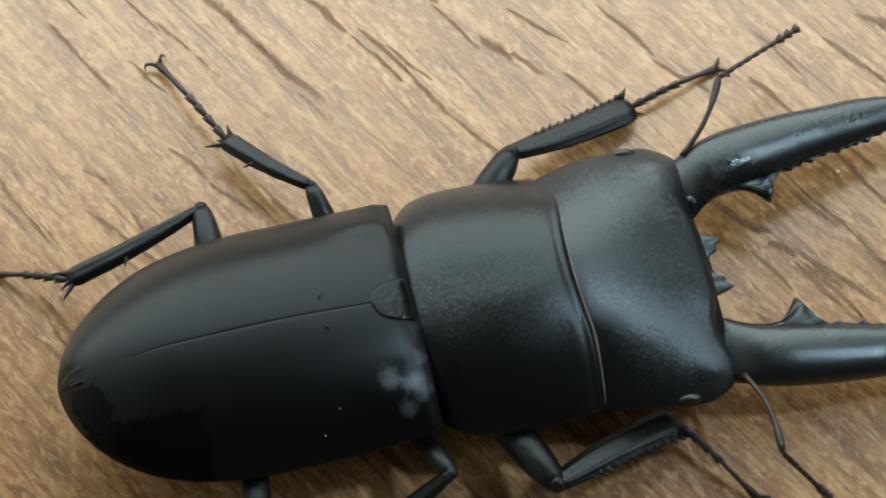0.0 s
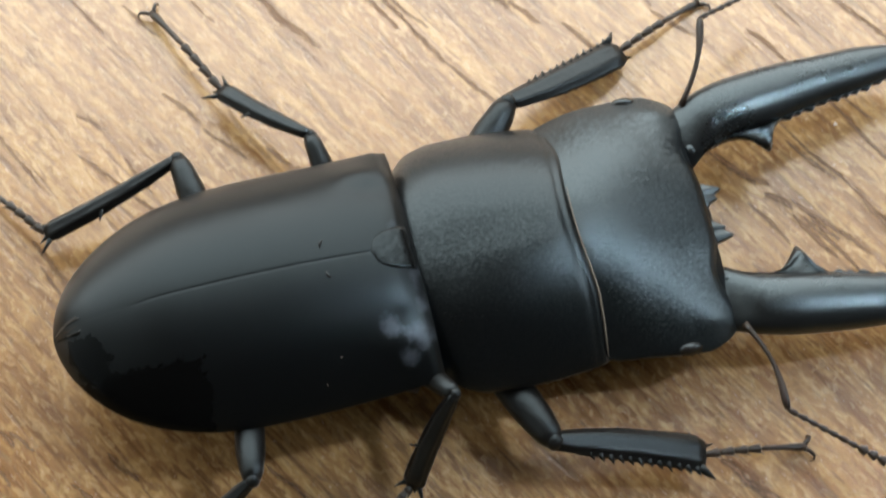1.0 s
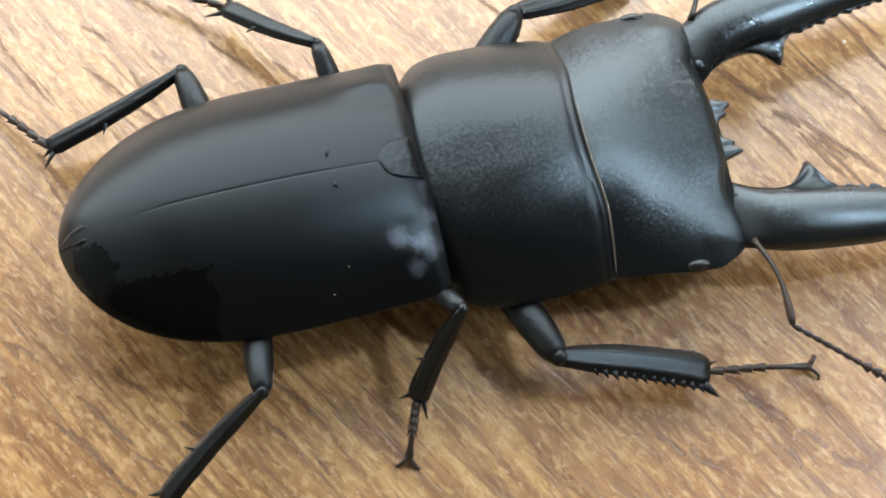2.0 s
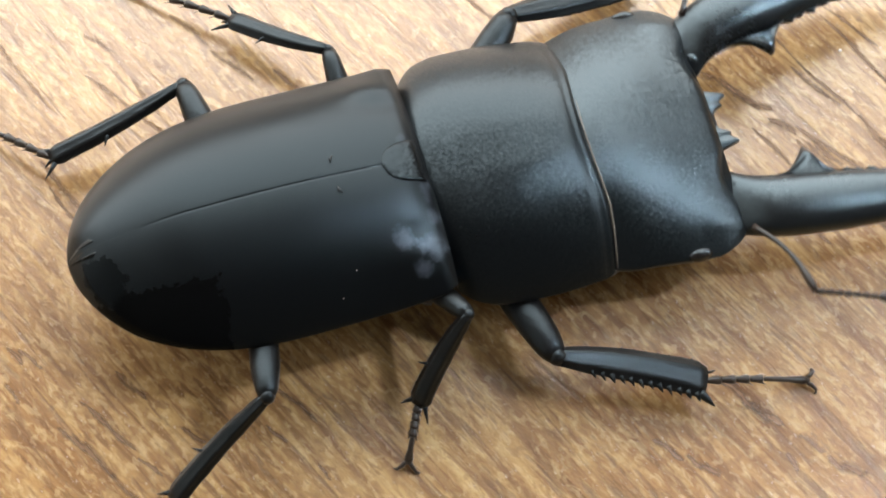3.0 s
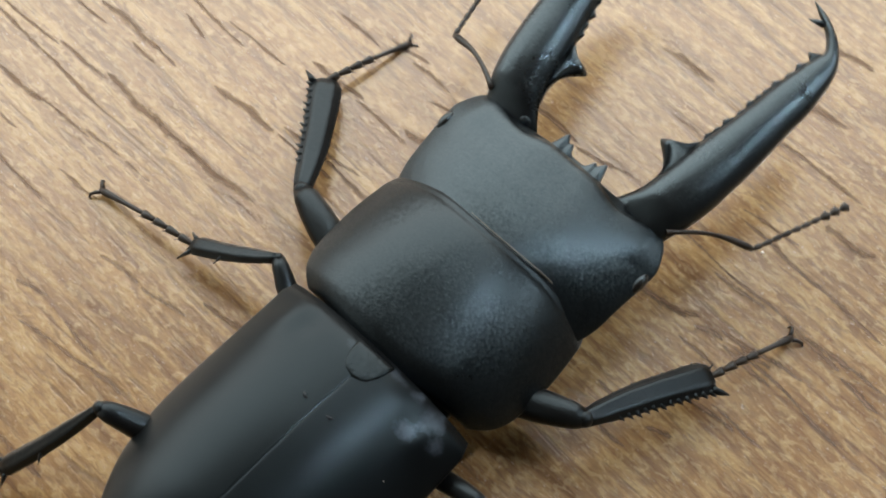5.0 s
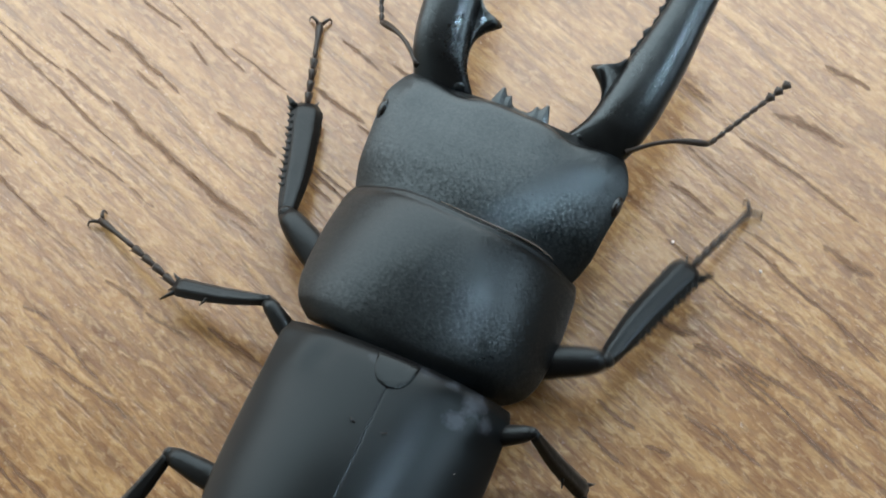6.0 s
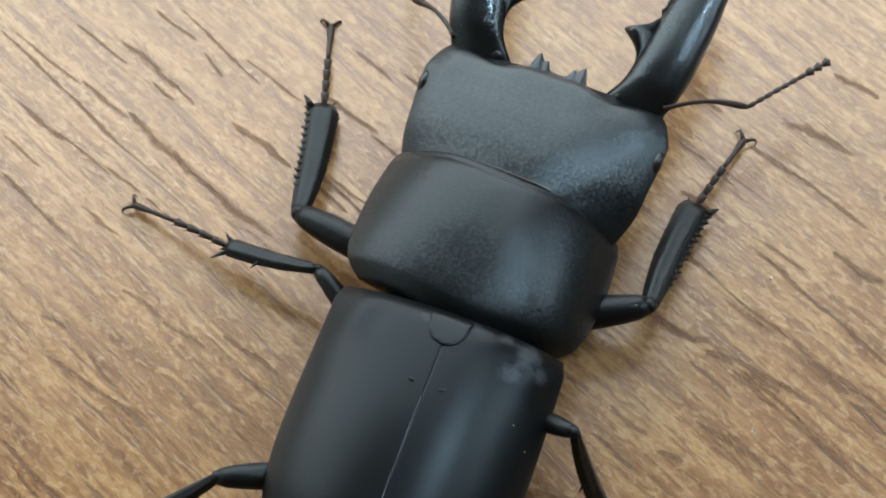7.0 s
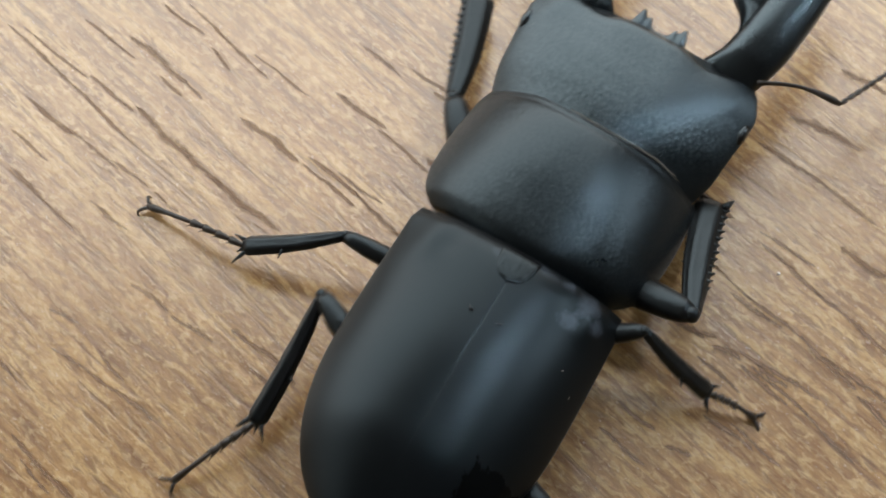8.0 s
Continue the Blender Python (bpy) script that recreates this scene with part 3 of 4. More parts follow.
def head():
    bm = bmesh.new()
    width = lambda x: pchip(x, (-2.5, 0, 3, 5, 7, 8.5, 10, 11.3, 12.4, 13.3), (10.2, 11.3, 12.15, 12.3, 12.5, 12.65, 12.65, 12.2, 11.6, 10.7))
    top = lambda x: pchip(x, (-2.5, 0, 3, 6, 9, 11.5, 12.7, 13.3), (11.0, 11.65, 11.5, 11.05, 10.45, 9.85, 9.4, 8.6))
    rim = lambda x: pchip(x, (-2.5, 1, 5, 13.3), (6.4, 6.6, 7.4, 7.4))
    low = lambda x: pchip(x, (-2.5, 4, 10, 13.3), (4.2, 3.4, 3.8, 5.2))

    def dent(x, y, z):
        f = max(0.0, min(1, (x - 6) / 7.3)) ** 1.5
        xx = x + f * (-1.0 * math.exp(-((abs(y) - 6.0) / 2.4) ** 2) - 0.3 * math.exp(-(y / 3.0) ** 2))
        z += -0.12 * math.exp(-((x - 10.4) / 2.6) ** 2) * max(0.0, 1 - (y / 8.5) ** 2)
        z += 0.25 * math.exp(-(((x - 10.8) / 1.7) ** 2 + ((abs(y) - 10.2) / 1.1) ** 2))
        return xx, z

    xs = [-2.5, -1.5, -0.5, 0.5, 1.5, 2.5, 3.5, 4.5, 5.5, 6.5, 7.3, 8, 8.7, 9.4, 10.1, 10.8, 11.5, 12.1, 12.6, 12.95, 13.2, 13.3]
    skin(bm, plate_rings(xs, width, top, rim, low, 48, lambda x: pchip(x, (-2.5, 1, 7), (2.1, 2.2, 2.9)), dent))
    ob = part("head", bm, HEAD, beetle, "wide flat black head with finely grained surface")
    for side in (1, -1):
        bm = bmesh.new()
        bmesh.ops.create_uvsphere(bm, u_segments=20, v_segments=12, radius=1, matrix=Matrix.Translation((8.3, side * 12.1, 7.4)) @ Matrix.Diagonal((1.25, 0.6, 0.8, 1)))
        part("eye", bm, EYE, ob, "small glossy brown-black eye")
    for side in (1, -1):
        # round knob on which the jaw turns
        bm = bmesh.new()
        bmesh.ops.create_uvsphere(bm, u_segments=16, v_segments=10, radius=1, matrix=Matrix.Translation((13.4, side * 6.5, 7.7)) @ Matrix.Diagonal((0.75, 0.85, 0.7, 1)))
        part("condyle", bm, HORN, ob, "small glossy black knob beside the jaw")
    # toothed upper lip
    bm = bmesh.new()
    rings = []
    for k in range(97):
        y = -4.4 + 8.8 * k / 96
        a = abs(y)
        reach = 12.5 + 1.0 * math.exp(-(y / 3.1) ** 4)
        reach += 0.85 * math.exp(-((a - 2.0) / 1.0) ** 4) + 1.0 * math.exp(-((a - 2.35) / 0.42) ** 2) + 0.35 * max(0.0, 1 - abs(a - 1.35) / 0.35)
        thick = 0.42 if a < 3.4 else 0.3
        rings.append([(10.6, y, 8.2), (12.6, y, 8.1 + thick * 0.4), (reach - 0.35, y, 8.0 + thick * 0.5), (reach - 0.1, y, 7.95 + thick * 0.3), (reach, y, 7.85), (reach - 0.12, y, 7.7 - thick * 0.3), (10.6, y, 7.1)])
    skin(bm, rings)
    part("labrum", bm, HORN, ob, "short toothed upper lip plate")
    return ob


def mandible(side, parent, opening):
    """A long horn that curves inwards, with one large tooth, a saw edge and a forked tip."""
    bm = bmesh.new()
    xo = (11.0, 13.0, 15.5, 18.0, 20.0, 22.5, 25, 28, 31, 34, 36.3, 38.2, 39.6, 40.4, 40.8)
    outer = (10.2, 11.0, 12.0, 12.5, 12.7, 12.9, 13.0, 13.0, 13.1, 12.9, 12.4, 11.2, 9.5, 7.9, 6.3)
    xi = (11.0, 12.0, 13.0, 14.0, 15.0, 16.5, 18.5, 20.5, 22.5, 25, 28, 31, 34, 35.8, 37.0, 38.2, 39.3, 40.1, 40.8)
    inner = (4.6, 4.6, 4.9, 5.6, 6.2, 6.6, 6.9, 7.2, 7.5, 8.0, 8.5, 8.9, 9.5, 9.9, 10.3, 9.7, 8.5, 7.2, 6.2)
    xh = (11.0, 12.3, 15.5, 18, 24, 30, 35, 37, 39, 40.8)
    tall = (0.9, 1.2, 1.85, 1.95, 1.75, 1.5, 1.2, 0.95, 0.8, 0.15)
    saw = [(23.3 + 1.22 * k + 0.25 * math.sin(k * 5.1), 0.42 + 0.14 * math.sin(k * 3.7)) for k in range(10)] + [(36.2, 0.95)]
    rings, n = [], 150
    for k in range(n + 1):
        x = 11.0 + 29.8 * k / n
        o, i_, h = pchip(x, xo, outer), pchip(x, xi, inner), pchip(x, xh, tall)
        mid = pchip(x, (11, 12.3, 15.5, 22, 32, 40.8), (6.2, 6.7, 7.9, 8.4, 8.7, 8.9))
        # how far the blade of teeth stands out from the inner edge
        blade = 0.0
        if 17.0 < x < 22.4:
            blade = pchip(x, (17.0, 18.0, 18.8, 19.5, 20.15, 20.6, 21.2, 22.3), (0, 0.35, 1.0, 1.9, 2.65, 2.25, 0.95, 0))
        for c, a in saw:
            blade = max(blade, a * max(0.0, 1 - abs(x - c) / 0.62) ** 0.8)
        thin = 0.55 if x < 22 else 0.4
        lift = 0.30 * min(1.0, blade / 1.5)
        cy, ry = (o + i_) / 2, max((o - i_) / 2, 0.06)
        ring = []
        for a in range(21):
            t = math.pi * a / 20
            c, sn = math.cos(t), math.sin(t)
            ring.append((x, side * (cy + ry * math.copysign(abs(c) ** 0.9, c)), mid + h * sn ** 0.85))
        for out, up in ((0.62 * blade, thin * h * 0.7), (0.02 + blade, 0.0), (0.62 * blade, -thin * h * 0.6)):
            ring.append((x, side * (i_ - out), mid + lift + up))
        for a in range(19, 0, -1):
            t = math.pi * a / 20
            c, sn = math.cos(t), math.sin(t)
            ring.append((x, side * (cy + ry * math.copysign(abs(c) ** 0.9, c)), mid - h * 0.9 * sn))
        rings.append(ring)
    skin(bm, rings)
    spine(bm, (39.5, side * 8.4, 8.9), (38.95, side * 7.0, 8.95), 0.5)
    ob = part("mandible", bm, HORN, parent, "long curved black jaw with a large tooth and saw-edged inside")
    c = Vector((12.0, side * 9.0, 8.0)) * MM
    ob.matrix_local = Matrix.Translation(c) @ pose(0, 0, 0, 0, 0, side * opening) @ Matrix.Translation(-c)
    return ob


# limbs: where they join the body, and the lengths of their pieces
APPENDAGES = {
    "left_front": ("pronotum", (3.1, 6.9, 3.6), (11.95, 13.99, 10.97)),
    "right_front": ("pronotum", (2.9, -6.3, 4.0), (11.95, 13.99, 10.77)),
    "left_middle": ("elytra", (-4.9, 4.5, 4.0), (11.95, 10.61, 12.84)),
    "right_middle": ("elytra", (-4.9, -4.5, 4.0), (11.95, 10.61, 5.69)),
    "left_hind": ("elytra", (-17.1, 5.3, 6.1), (10.95, 13.65, 10.21)),
    "right_hind": ("elytra", (-17.1, -5.3, 6.1), (10.95, 13.65, 10.03)),
    "left_antenna": ("head", (13.5, 10.9, 8.3), (8.46, 10.19)),
    "right_antenna": ("head", (13.5, -10.9, 8.3), (8.46, 10.19)),
}


def rugged(bm, amount=0.035):
    """Small unevenness of the leg's surface."""
    for v in bm.verts:
        v.co += Vector([random.uniform(-amount, amount) for _ in range(3)])


def femur(length, thick):
    bm = bmesh.new()
    n = 14
    pts = [(length * k / n, 0, 0.35 * math.sin(math.pi * k / n)) for k in range(n + 1)]
    rad = [(thick * pchip(k / n, (0, 0.25, 0.6, 0.9, 1), (0.75, 1.0, 1.08, 0.86, 0.6)), thick * pchip(k / n, (0, 0.25, 0.6, 0.9, 1), (0.7, 0.85, 0.9, 0.75, 0.5))) for k in range(n + 1)]
    tube(bm, pts, rad, 14)
    bmesh.ops.create_uvsphere(bm, u_segments=12, v_segments=8, radius=thick * 0.55, matrix=Matrix.Translation((length, 0, 0)))
    rugged(bm)
    return part("femur", bm, LIMB, beetle, "smooth glossy black upper leg")


def tibia(length, side, front):
    bm = bmesh.new()
    n = 16
    wide = 1.42 if front else 0.88
    pts = [(length * k / n, 0.25 * math.sin(math.pi * k / n) * (-side if front else side), 0) for k in range(n + 1)]
    rad = [(wide * pchip(k / n, (0, 0.10, 0.4, 0.85, 0.97, 1), (0.52, 0.68, 0.92, 1.06, 1.08, 0.8)), 0.62 * pchip(k / n, (0, 0.12, 0.5, 0.9, 1), (0.9, 0.9, 1.0, 0.95, 0.6))) for k in range(n + 1)]
    tube(bm, pts, rad, 24, ridge=0.09)
    out = side
    if front:
        # saw teeth on the outer edge, fine ones on the inner
        for k in range(12):
            s = 0.24 + 0.064 * k
            w = wide * pchip(s, (0, 0.10, 0.4, 0.85, 0.97, 1), (0.52, 0.68, 0.92, 1.06, 1.08, 0.8))
            x = length * s
            mid = -out * 0.25 * math.sin(math.pi * s)
            spine(bm, (x - 0.1, mid + out * (w - 0.25), 0), (x + 0.35, mid + out * (w + 0.34 + 0.08 * (k % 3)), -0.05), 0.34)
        for k in range(7):
            s = 0.4 + 0.08 * k
            spine(bm, (length * s, -out * 1.2, 0), (length * s + 0.4, -out * (1.75 + 0.2 * s), 0), 0.22)
        spine(bm, (length - 0.5, out * 1.2, 0), (length + 0.9, out * 2.2, 0), 0.5)
        spine(bm, (length - 0.3, -out * 0.6, 0), (length + 1.0, -out * 1.15, -0.3), 0.22)
    else:
        spine(bm, (length * 0.58, out * 0.5, 0.1), (length * 0.64, out * 1.75, 0.3), 0.3)
        spine(bm, (length * 0.80, out * 0.7, 0.0), (length * 0.84, out * 1.25, 0.1), 0.2)
        for a, r in ((1.05, 1.9), (-1.0, 1.7), (0.3, 1.2)):
            spine(bm, (length - 0.2, a * 0.6, 0), (length + r * 0.7, a * 1.5, -0.25), 0.3)
    rugged(bm)
    return part("tibia", bm, LIMB, beetle, "flattened black lower leg with saw-toothed edge" if front else "slim black lower leg with spines")


def tarsus(length, parent):
    """Four small joints, one long one and a pair of hooked claws; it sags a little."""
    bm = bmesh.new()
    sag = lambda s: 0.55 * math.sin(math.pi * s)
    ends = [0, 0.13, 0.25, 0.37, 0.49, 0.93]
    for a, b in zip(ends, ends[1:]):
        m = (a + b) / 2
        last = b > 0.9
        r = 0.34 if last else 0.37
        pts = [(length * q, 0, sag(q)) for q in (a, a + (b - a) * 0.15, m, b - (b - a) * 0.15, b)]
        tube(bm, pts, [0.2, r * 0.75, r * (0.75 if last else 0.95), r * 1.2, 0.3 if last else 0.24], 8)
        if not last:
            for y in (0.3, -0.3):
                spine(bm, (length * (b - 0.02), y * 0.6, sag(b) - 0.1), (length * b + 0.5, y * 1.6, sag(b) - 0.35), 0.11, 5)
    for y in (1, -1):
        p0 = Vector((length * 0.91, y * 0.12, sag(0.93)))
        tube(bm, [p0, p0 + Vector((0.45, y * 0.35, 0.15)), p0 + Vector((0.85, y * 0.75, 0.08)), p0 + Vector((0.95, y * 0.98, -0.25)), p0 + Vector((0.70, y * 1.05, -0.6))], [0.2, 0.2, 0.15, 0.1, 0.02], 7)
    return part("tarsus", bm, DARK, parent, "thin jointed foot ending in two hooked claws")


def antenna(length, tail, side):
    bm = bmesh.new()
    n = 12
    tube(bm, [(length * k / n, -side * 0.5 * math.sin(math.pi * k / n), 0.5 * math.sin(math.pi * k / n)) for k in range(n + 1)],
         [pchip(k / n, (0, 0.08, 0.5, 0.9, 1), (0.35, 0.26, 0.22, 0.38, 0.25)) for k in range(n + 1)], 8)
    base = part("antenna", bm, DARK, beetle, "thin elbowed black feeler")
    bm = bmesh.new()
    m = 10
    pts, rad = [], []
    for k in range(m):
        a, b = tail * k / m, tail * (k + 1) / m
        r = 0.29 if k < m - 3 else 0.38
        pts += [(a, 0, 0), (a + 0.2 * (b - a), 0, 0), (a + 0.75 * (b - a), 0, 0)]
        rad += [0.13, r * 0.75, (r, r) if k < m - 3 else (r * 1.35, r)]
    tube(bm, pts + [(tail, 0, 0)], rad + [0.1], 8)
    tip = part("flagellum", bm, DARK, base, "beaded end of the feeler with a small club")
    return base, tip


PARTS = {"pronotum": pronotum(), "head": head()}
mandible(1, PARTS["head"], 3.5)
mandible(-1, PARTS["head"], 0.0)
for limb, (body, hip, lengths) in APPENDAGES.items():
    side = 1 if hip[1] > 0 else -1
    if "antenna" in limb:
        PARTS[limb] = antenna(*lengths, side)
    else:
        thick = 1.5 if "front" in limb else 0.98 if "middle" in limb else 1.2
        f = femur(lengths[0], thick)
        t = tibia(lengths[1], side, "front" in limb)
        PARTS[limb] = (f, t, tarsus(lengths[2], t))


def grain(name, place, r, parent=None):
    bm = bmesh.new()
    bmesh.ops.create_icosphere(bm, subdivisions=2, radius=r, matrix=Matrix.Translation(place))
    for v in bm.verts:
        v.co += Vector([random.uniform(-0.25, 0.25) * r for _ in range(3)])
    return part(name, bm, CRUMB, parent)


CRUMB = material("white_crumb", 0.6, (0.75, 0.73, 0.70))[0]
for x, y, r in ((33.7, 21.6, 0.17), (42.0, 18.1, 0.15)):
    tagged(grain("crumb", (x, y, r * 0.8), r), "tiny white crumb lying on the wood floor", "crumb", "crumbs on the floor")
for place in ((-9.4, -8.4, 13.7), (-11.0, -10.1, 12.6)):
    grain("dust_speck", place, 0.045, beetle)


for side in (1, -1):
    bm = bmesh.new()
    tube(bm, [(-8.75, side * 1.75, 14.93), (-9.0, side * 1.5, 15.0), (-9.05, side * 1.15, 15.02)], [0.05, 0.13, 0.04], 6)
    part("scratch", bm, UNDER, beetle, "short dark nick")

# ---- how the beetle walks ----
STANCES, STEPS = {}, {}


def stance(body, t, *place):
    """Where a piece of the body is at t: millimetres and degrees."""
    STANCES.setdefault(body, []).append((t, place))


def step(limb, t, *joints):
    """Where the joints of a limb are at t, in millimetres."""
    STEPS.setdefault(limb, []).append((t, joints))


def between(rows, t):
    """The numbers of rows at t, on smooth curves."""
    ts = [r[0] for r in rows]
    table = np.array([np.ravel(r[1]) for r in rows])
    return np.array([pchip(t, ts, table[:, c]) for c in range(table.shape[1])])


def body_at(body, t):
    x, y, z, rx, ry, rz = between(STANCES[body], t)
    return pose(x * MM, y * MM, z * MM, rx, ry, rz)


def along(origin, toward, up):
    """A pose at origin with its x axis toward a point and its z axis near up."""
    x = (toward - origin).normalized()
    y = up.cross(x).normalized()
    m = Matrix((x, y, x.cross(y))).transposed().to_4x4()
    return Matrix.Translation(origin) @ m


def motions():
    stance("elytra", 0.0, 2.46, -0.66, -0.85, -2.19, 0.11, 13.45)
    stance("elytra", 0.5, 2.53, -0.86, -0.64, -2.63, 0.28, 14.17)
    stance("elytra", 1.0, 2.52, -0.96, -0.52, -2.59, 0.63, 14.37)
    stance("elytra", 1.5, 2.58, -0.92, -0.43, -2.68, 0.33, 14.58)
    stance("elytra", 1.7, 2.50, -0.86, -0.36, -2.94, 0.67, 14.56)
    stance("elytra", 2.8, 2.46, -0.91, -0.16, -2.74, 1.03, 14.75)
    stance("elytra", 3.0, 2.74, -0.40, -0.14, -2.93, 0.86, 16.77)
    stance("elytra", 3.3, 4.55, 2.67, -0.07, -1.33, -0.57, 26.92)
    stance("elytra", 3.5, 4.95, 3.95, -0.03, 0.04, -1.25, 33.63)
    stance("elytra", 4.0, 5.36, 4.63, -0.02, 1.86, -1.01, 40.97)
    stance("elytra", 4.5, 5.27, 4.11, 0.03, 1.30, 0.41, 39.54)
    stance("elytra", 4.7, 4.91, 4.37, 0.08, 1.28, 1.04, 40.25)
    stance("elytra", 5.8, 5.86, 5.80, 0.25, 4.58, 2.05, 62.09)
    stance("elytra", 6.0, 6.00, 6.51, 0.30, 4.64, 1.95, 65.03)
    stance("elytra", 6.5, 8.14, 9.75, 0.25, 3.81, 1.34, 69.38)
    stance("elytra", 7.0, 9.99, 11.36, 0.20, 3.60, 0.28, 67.89)
    stance("elytra", 7.5, 10.84, 12.15, 0.13, 4.35, -0.47, 67.21)
    stance("elytra", 8.0, 15.61, 17.18, 0.11, 6.44, -0.33, 58.04)
    stance("pronotum", 0.0, 3.30, -0.40, -0.77, -4.89, -4.76, 12.2)
    stance("pronotum", 0.5, 3.65, -0.75, -0.75, -4.2, -4.4, 13.6)
    stance("pronotum", 1.0, 3.46, -0.70, -0.74, -2.89, -4.47, 13.2)
    stance("pronotum", 1.5, 3.47, -0.57, -0.68, -1.61, -3.98, 13.6)
    stance("pronotum", 1.7, 3.43, -0.46, -0.63, -0.71, -3.83, 13.6)
    stance("pronotum", 2.8, 3.10, -0.32, -0.36, 0.03, -2.00, 13.2)
    stance("pronotum", 3.0, 3.19, 0.18, -0.30, -0.17, -1.09, 15.4)
    stance("pronotum", 3.5, 4.60, 3.82, 0.01, 2.03, 1.91, 33.28)
    stance("pronotum", 4.0, 5.69, 5.17, 0.17, 2.33, 3.03, 40.17)
    stance("pronotum", 4.5, 5.54, 5.09, 0.22, 2.25, 2.80, 39.61)
    stance("pronotum", 4.7, 5.41, 5.63, 0.28, 3.56, 1.84, 41.75)
    stance("pronotum", 5.8, 6.21, 8.03, 0.51, 6.60, -0.67, 60.57)
    stance("pronotum", 6.0, 6.52, 8.34, 0.48, 6.26, -0.76, 63.57)
    stance("pronotum", 6.5, 8.12, 11.63, 0.50, 5.74, 0.23, 67.14)
    stance("pronotum", 7.0, 9.93, 12.92, 0.45, 5.77, 0.72, 64.75)
    stance("pronotum", 7.5, 10.91, 14.14, 0.44, 5.69, -0.21, 64.28)
    stance("pronotum", 8.0, 16.16, 18.48, 0.33, 4.50, -1.00, 56.19)
    stance("head", 0.0, 14.09, 2.70, 0.21, -0.17, 7.16, 11.69)
    stance("head", 0.5, 14.17, 2.74, 0.16, 0.19, 7.44, 12.29)
    stance("head", 1.0, 14.29, 2.64, 0.21, -0.60, 6.45, 12.09)
    stance("head", 1.5, 14.52, 2.64, 0.18, -0.55, 5.21, 12.39)
    stance("head", 1.7, 14.55, 2.57, 0.16, -0.39, 4.52, 12.50)
    stance("head", 2.8, 14.81, 2.38, -0.03, -1.96, 2.81, 12.24)
    stance("head", 3.0, 14.92, 3.41, -0.12, -2.18, 2.36, 14.54)
    stance("head", 3.5, 15.59, 10.37, -0.32, -1.06, -0.57, 32.43)
    stance("head", 4.0, 15.87, 13.15, -0.42, -0.54, -2.03, 39.71)
    stance("head", 4.5, 15.60, 13.52, -0.29, 0.72, -3.39, 38.69)
    stance("head", 4.7, 15.16, 14.05, -0.17, 0.81, -3.89, 40.62)
    stance("head", 5.8, 13.15, 19.35, 0.62, 2.15, -6.62, 59.96)
    stance("head", 6.0, 12.92, 20.64, 0.73, 2.13, -6.85, 62.88)
    stance("head", 6.5, 13.95, 23.83, 0.62, 1.51, -6.16, 67.73)
    stance("head", 7.0, 16.48, 25.23, 0.62, 0.88, -6.39, 65.86)
    stance("head", 7.5, 17.30, 26.33, 0.72, 1.26, -7.29, 65.62)
    stance("head", 8.0, 24.01, 30.06, 0.83, 2.18, -8.55, 55.84)
    step("left_front", 0.0, (10.3, 17.4, 4.7), (21.4, 23.7, 1.6), (30.2, 28.6, 0.3))
    step("left_front", 0.5, (9.8, 17.2, 5.0), (20.5, 24.1, 1.6), (29.0, 29.8, 0.4))
    step("left_front", 1.0, (10.1, 17.0, 5.1), (20.6, 24.3, 1.6), (28.5, 30.2, 0.3))
    step("left_front", 1.5, (9.7, 17.2, 5.5), (20.3, 23.7, 1.6), (23.4, 33.1, 0.3))
    step("left_front", 1.7, (10.0, 17.1, 5.6), (20.4, 23.7, 1.6), (22.1, 33.4, 0.3))
    step("left_front", 2.8, (9.9, 17.3, 5.7), (19.9, 22.5, 1.6), (19.3, 32.4, 0.3))
    step("left_front", 3.0, (9.6, 18.0, 5.4), (21.5, 23.9, 1.8), (29.0, 28.4, 0.5))
    step("left_front", 3.5, (6.4, 22.9, 3.3), (18.6, 29.2, 1.8), (26.1, 33.7, 0.5))
    step("left_front", 4.0, (6.2, 24.0, 5.8), (16.7, 31.4, 1.8), (24.2, 35.9, 0.5))
    step("left_front", 4.5, (2.4, 24.1, 5.6), (13.8, 30.4, 1.8), (21.3, 34.9, 0.5))
    step("left_front", 4.7, (-1.2, 23.7, 5.3), (1.9, 37.0, 2.0), (12.2, 37.5, 0.3))
    step("left_front", 5.8, (-3.8, 24.2, 4.3), (-1.9, 37.5, 1.6), (-0.7, 47.8, 0.5))
    step("left_front", 6.0, (-4.1, 24.2, 4.6), (-2.1, 37.5, 1.6), (-0.7, 47.5, 0.6))
    step("left_front", 6.5, (-5.3, 25.3, 3.8), (-2.0, 37.7, 1.6), (-0.7, 48.3, 0.3))
    step("left_front", 7.0, (-4.3, 25.5, 4.0), (-2.0, 37.9, 1.6), (-1.0, 48.5, 0.3))
    step("left_front", 7.5, (-1.6, 28.0, 1.6), (-2.0, 41.9, 1.6), (-3.7, 52.1, 0.4))
    step("left_front", 7.7, (2.6, 31.8, 4.3), (6.2, 44.8, 8.0), (8.2, 53.9, 4.3))
    step("left_front", 8.0, (10.6, 36.5, 5.3), (13.9, 49.9, 3.3), (18.9, 58.1, 0.7))
    step("right_front", 0.0, (13.8, -15.4, 7.2), (24.8, -8.0, 2.8), (32.6, -14.9, 0.3))
    step("right_front", 0.5, (13.9, -16.1, 7.5), (27.2, -15.5, 3.2), (37.5, -14.1, 0.3))
    step("right_front", 1.0, (13.8, -16.0, 6.9), (27.3, -15.7, 3.2), (37.5, -14.0, 0.3))
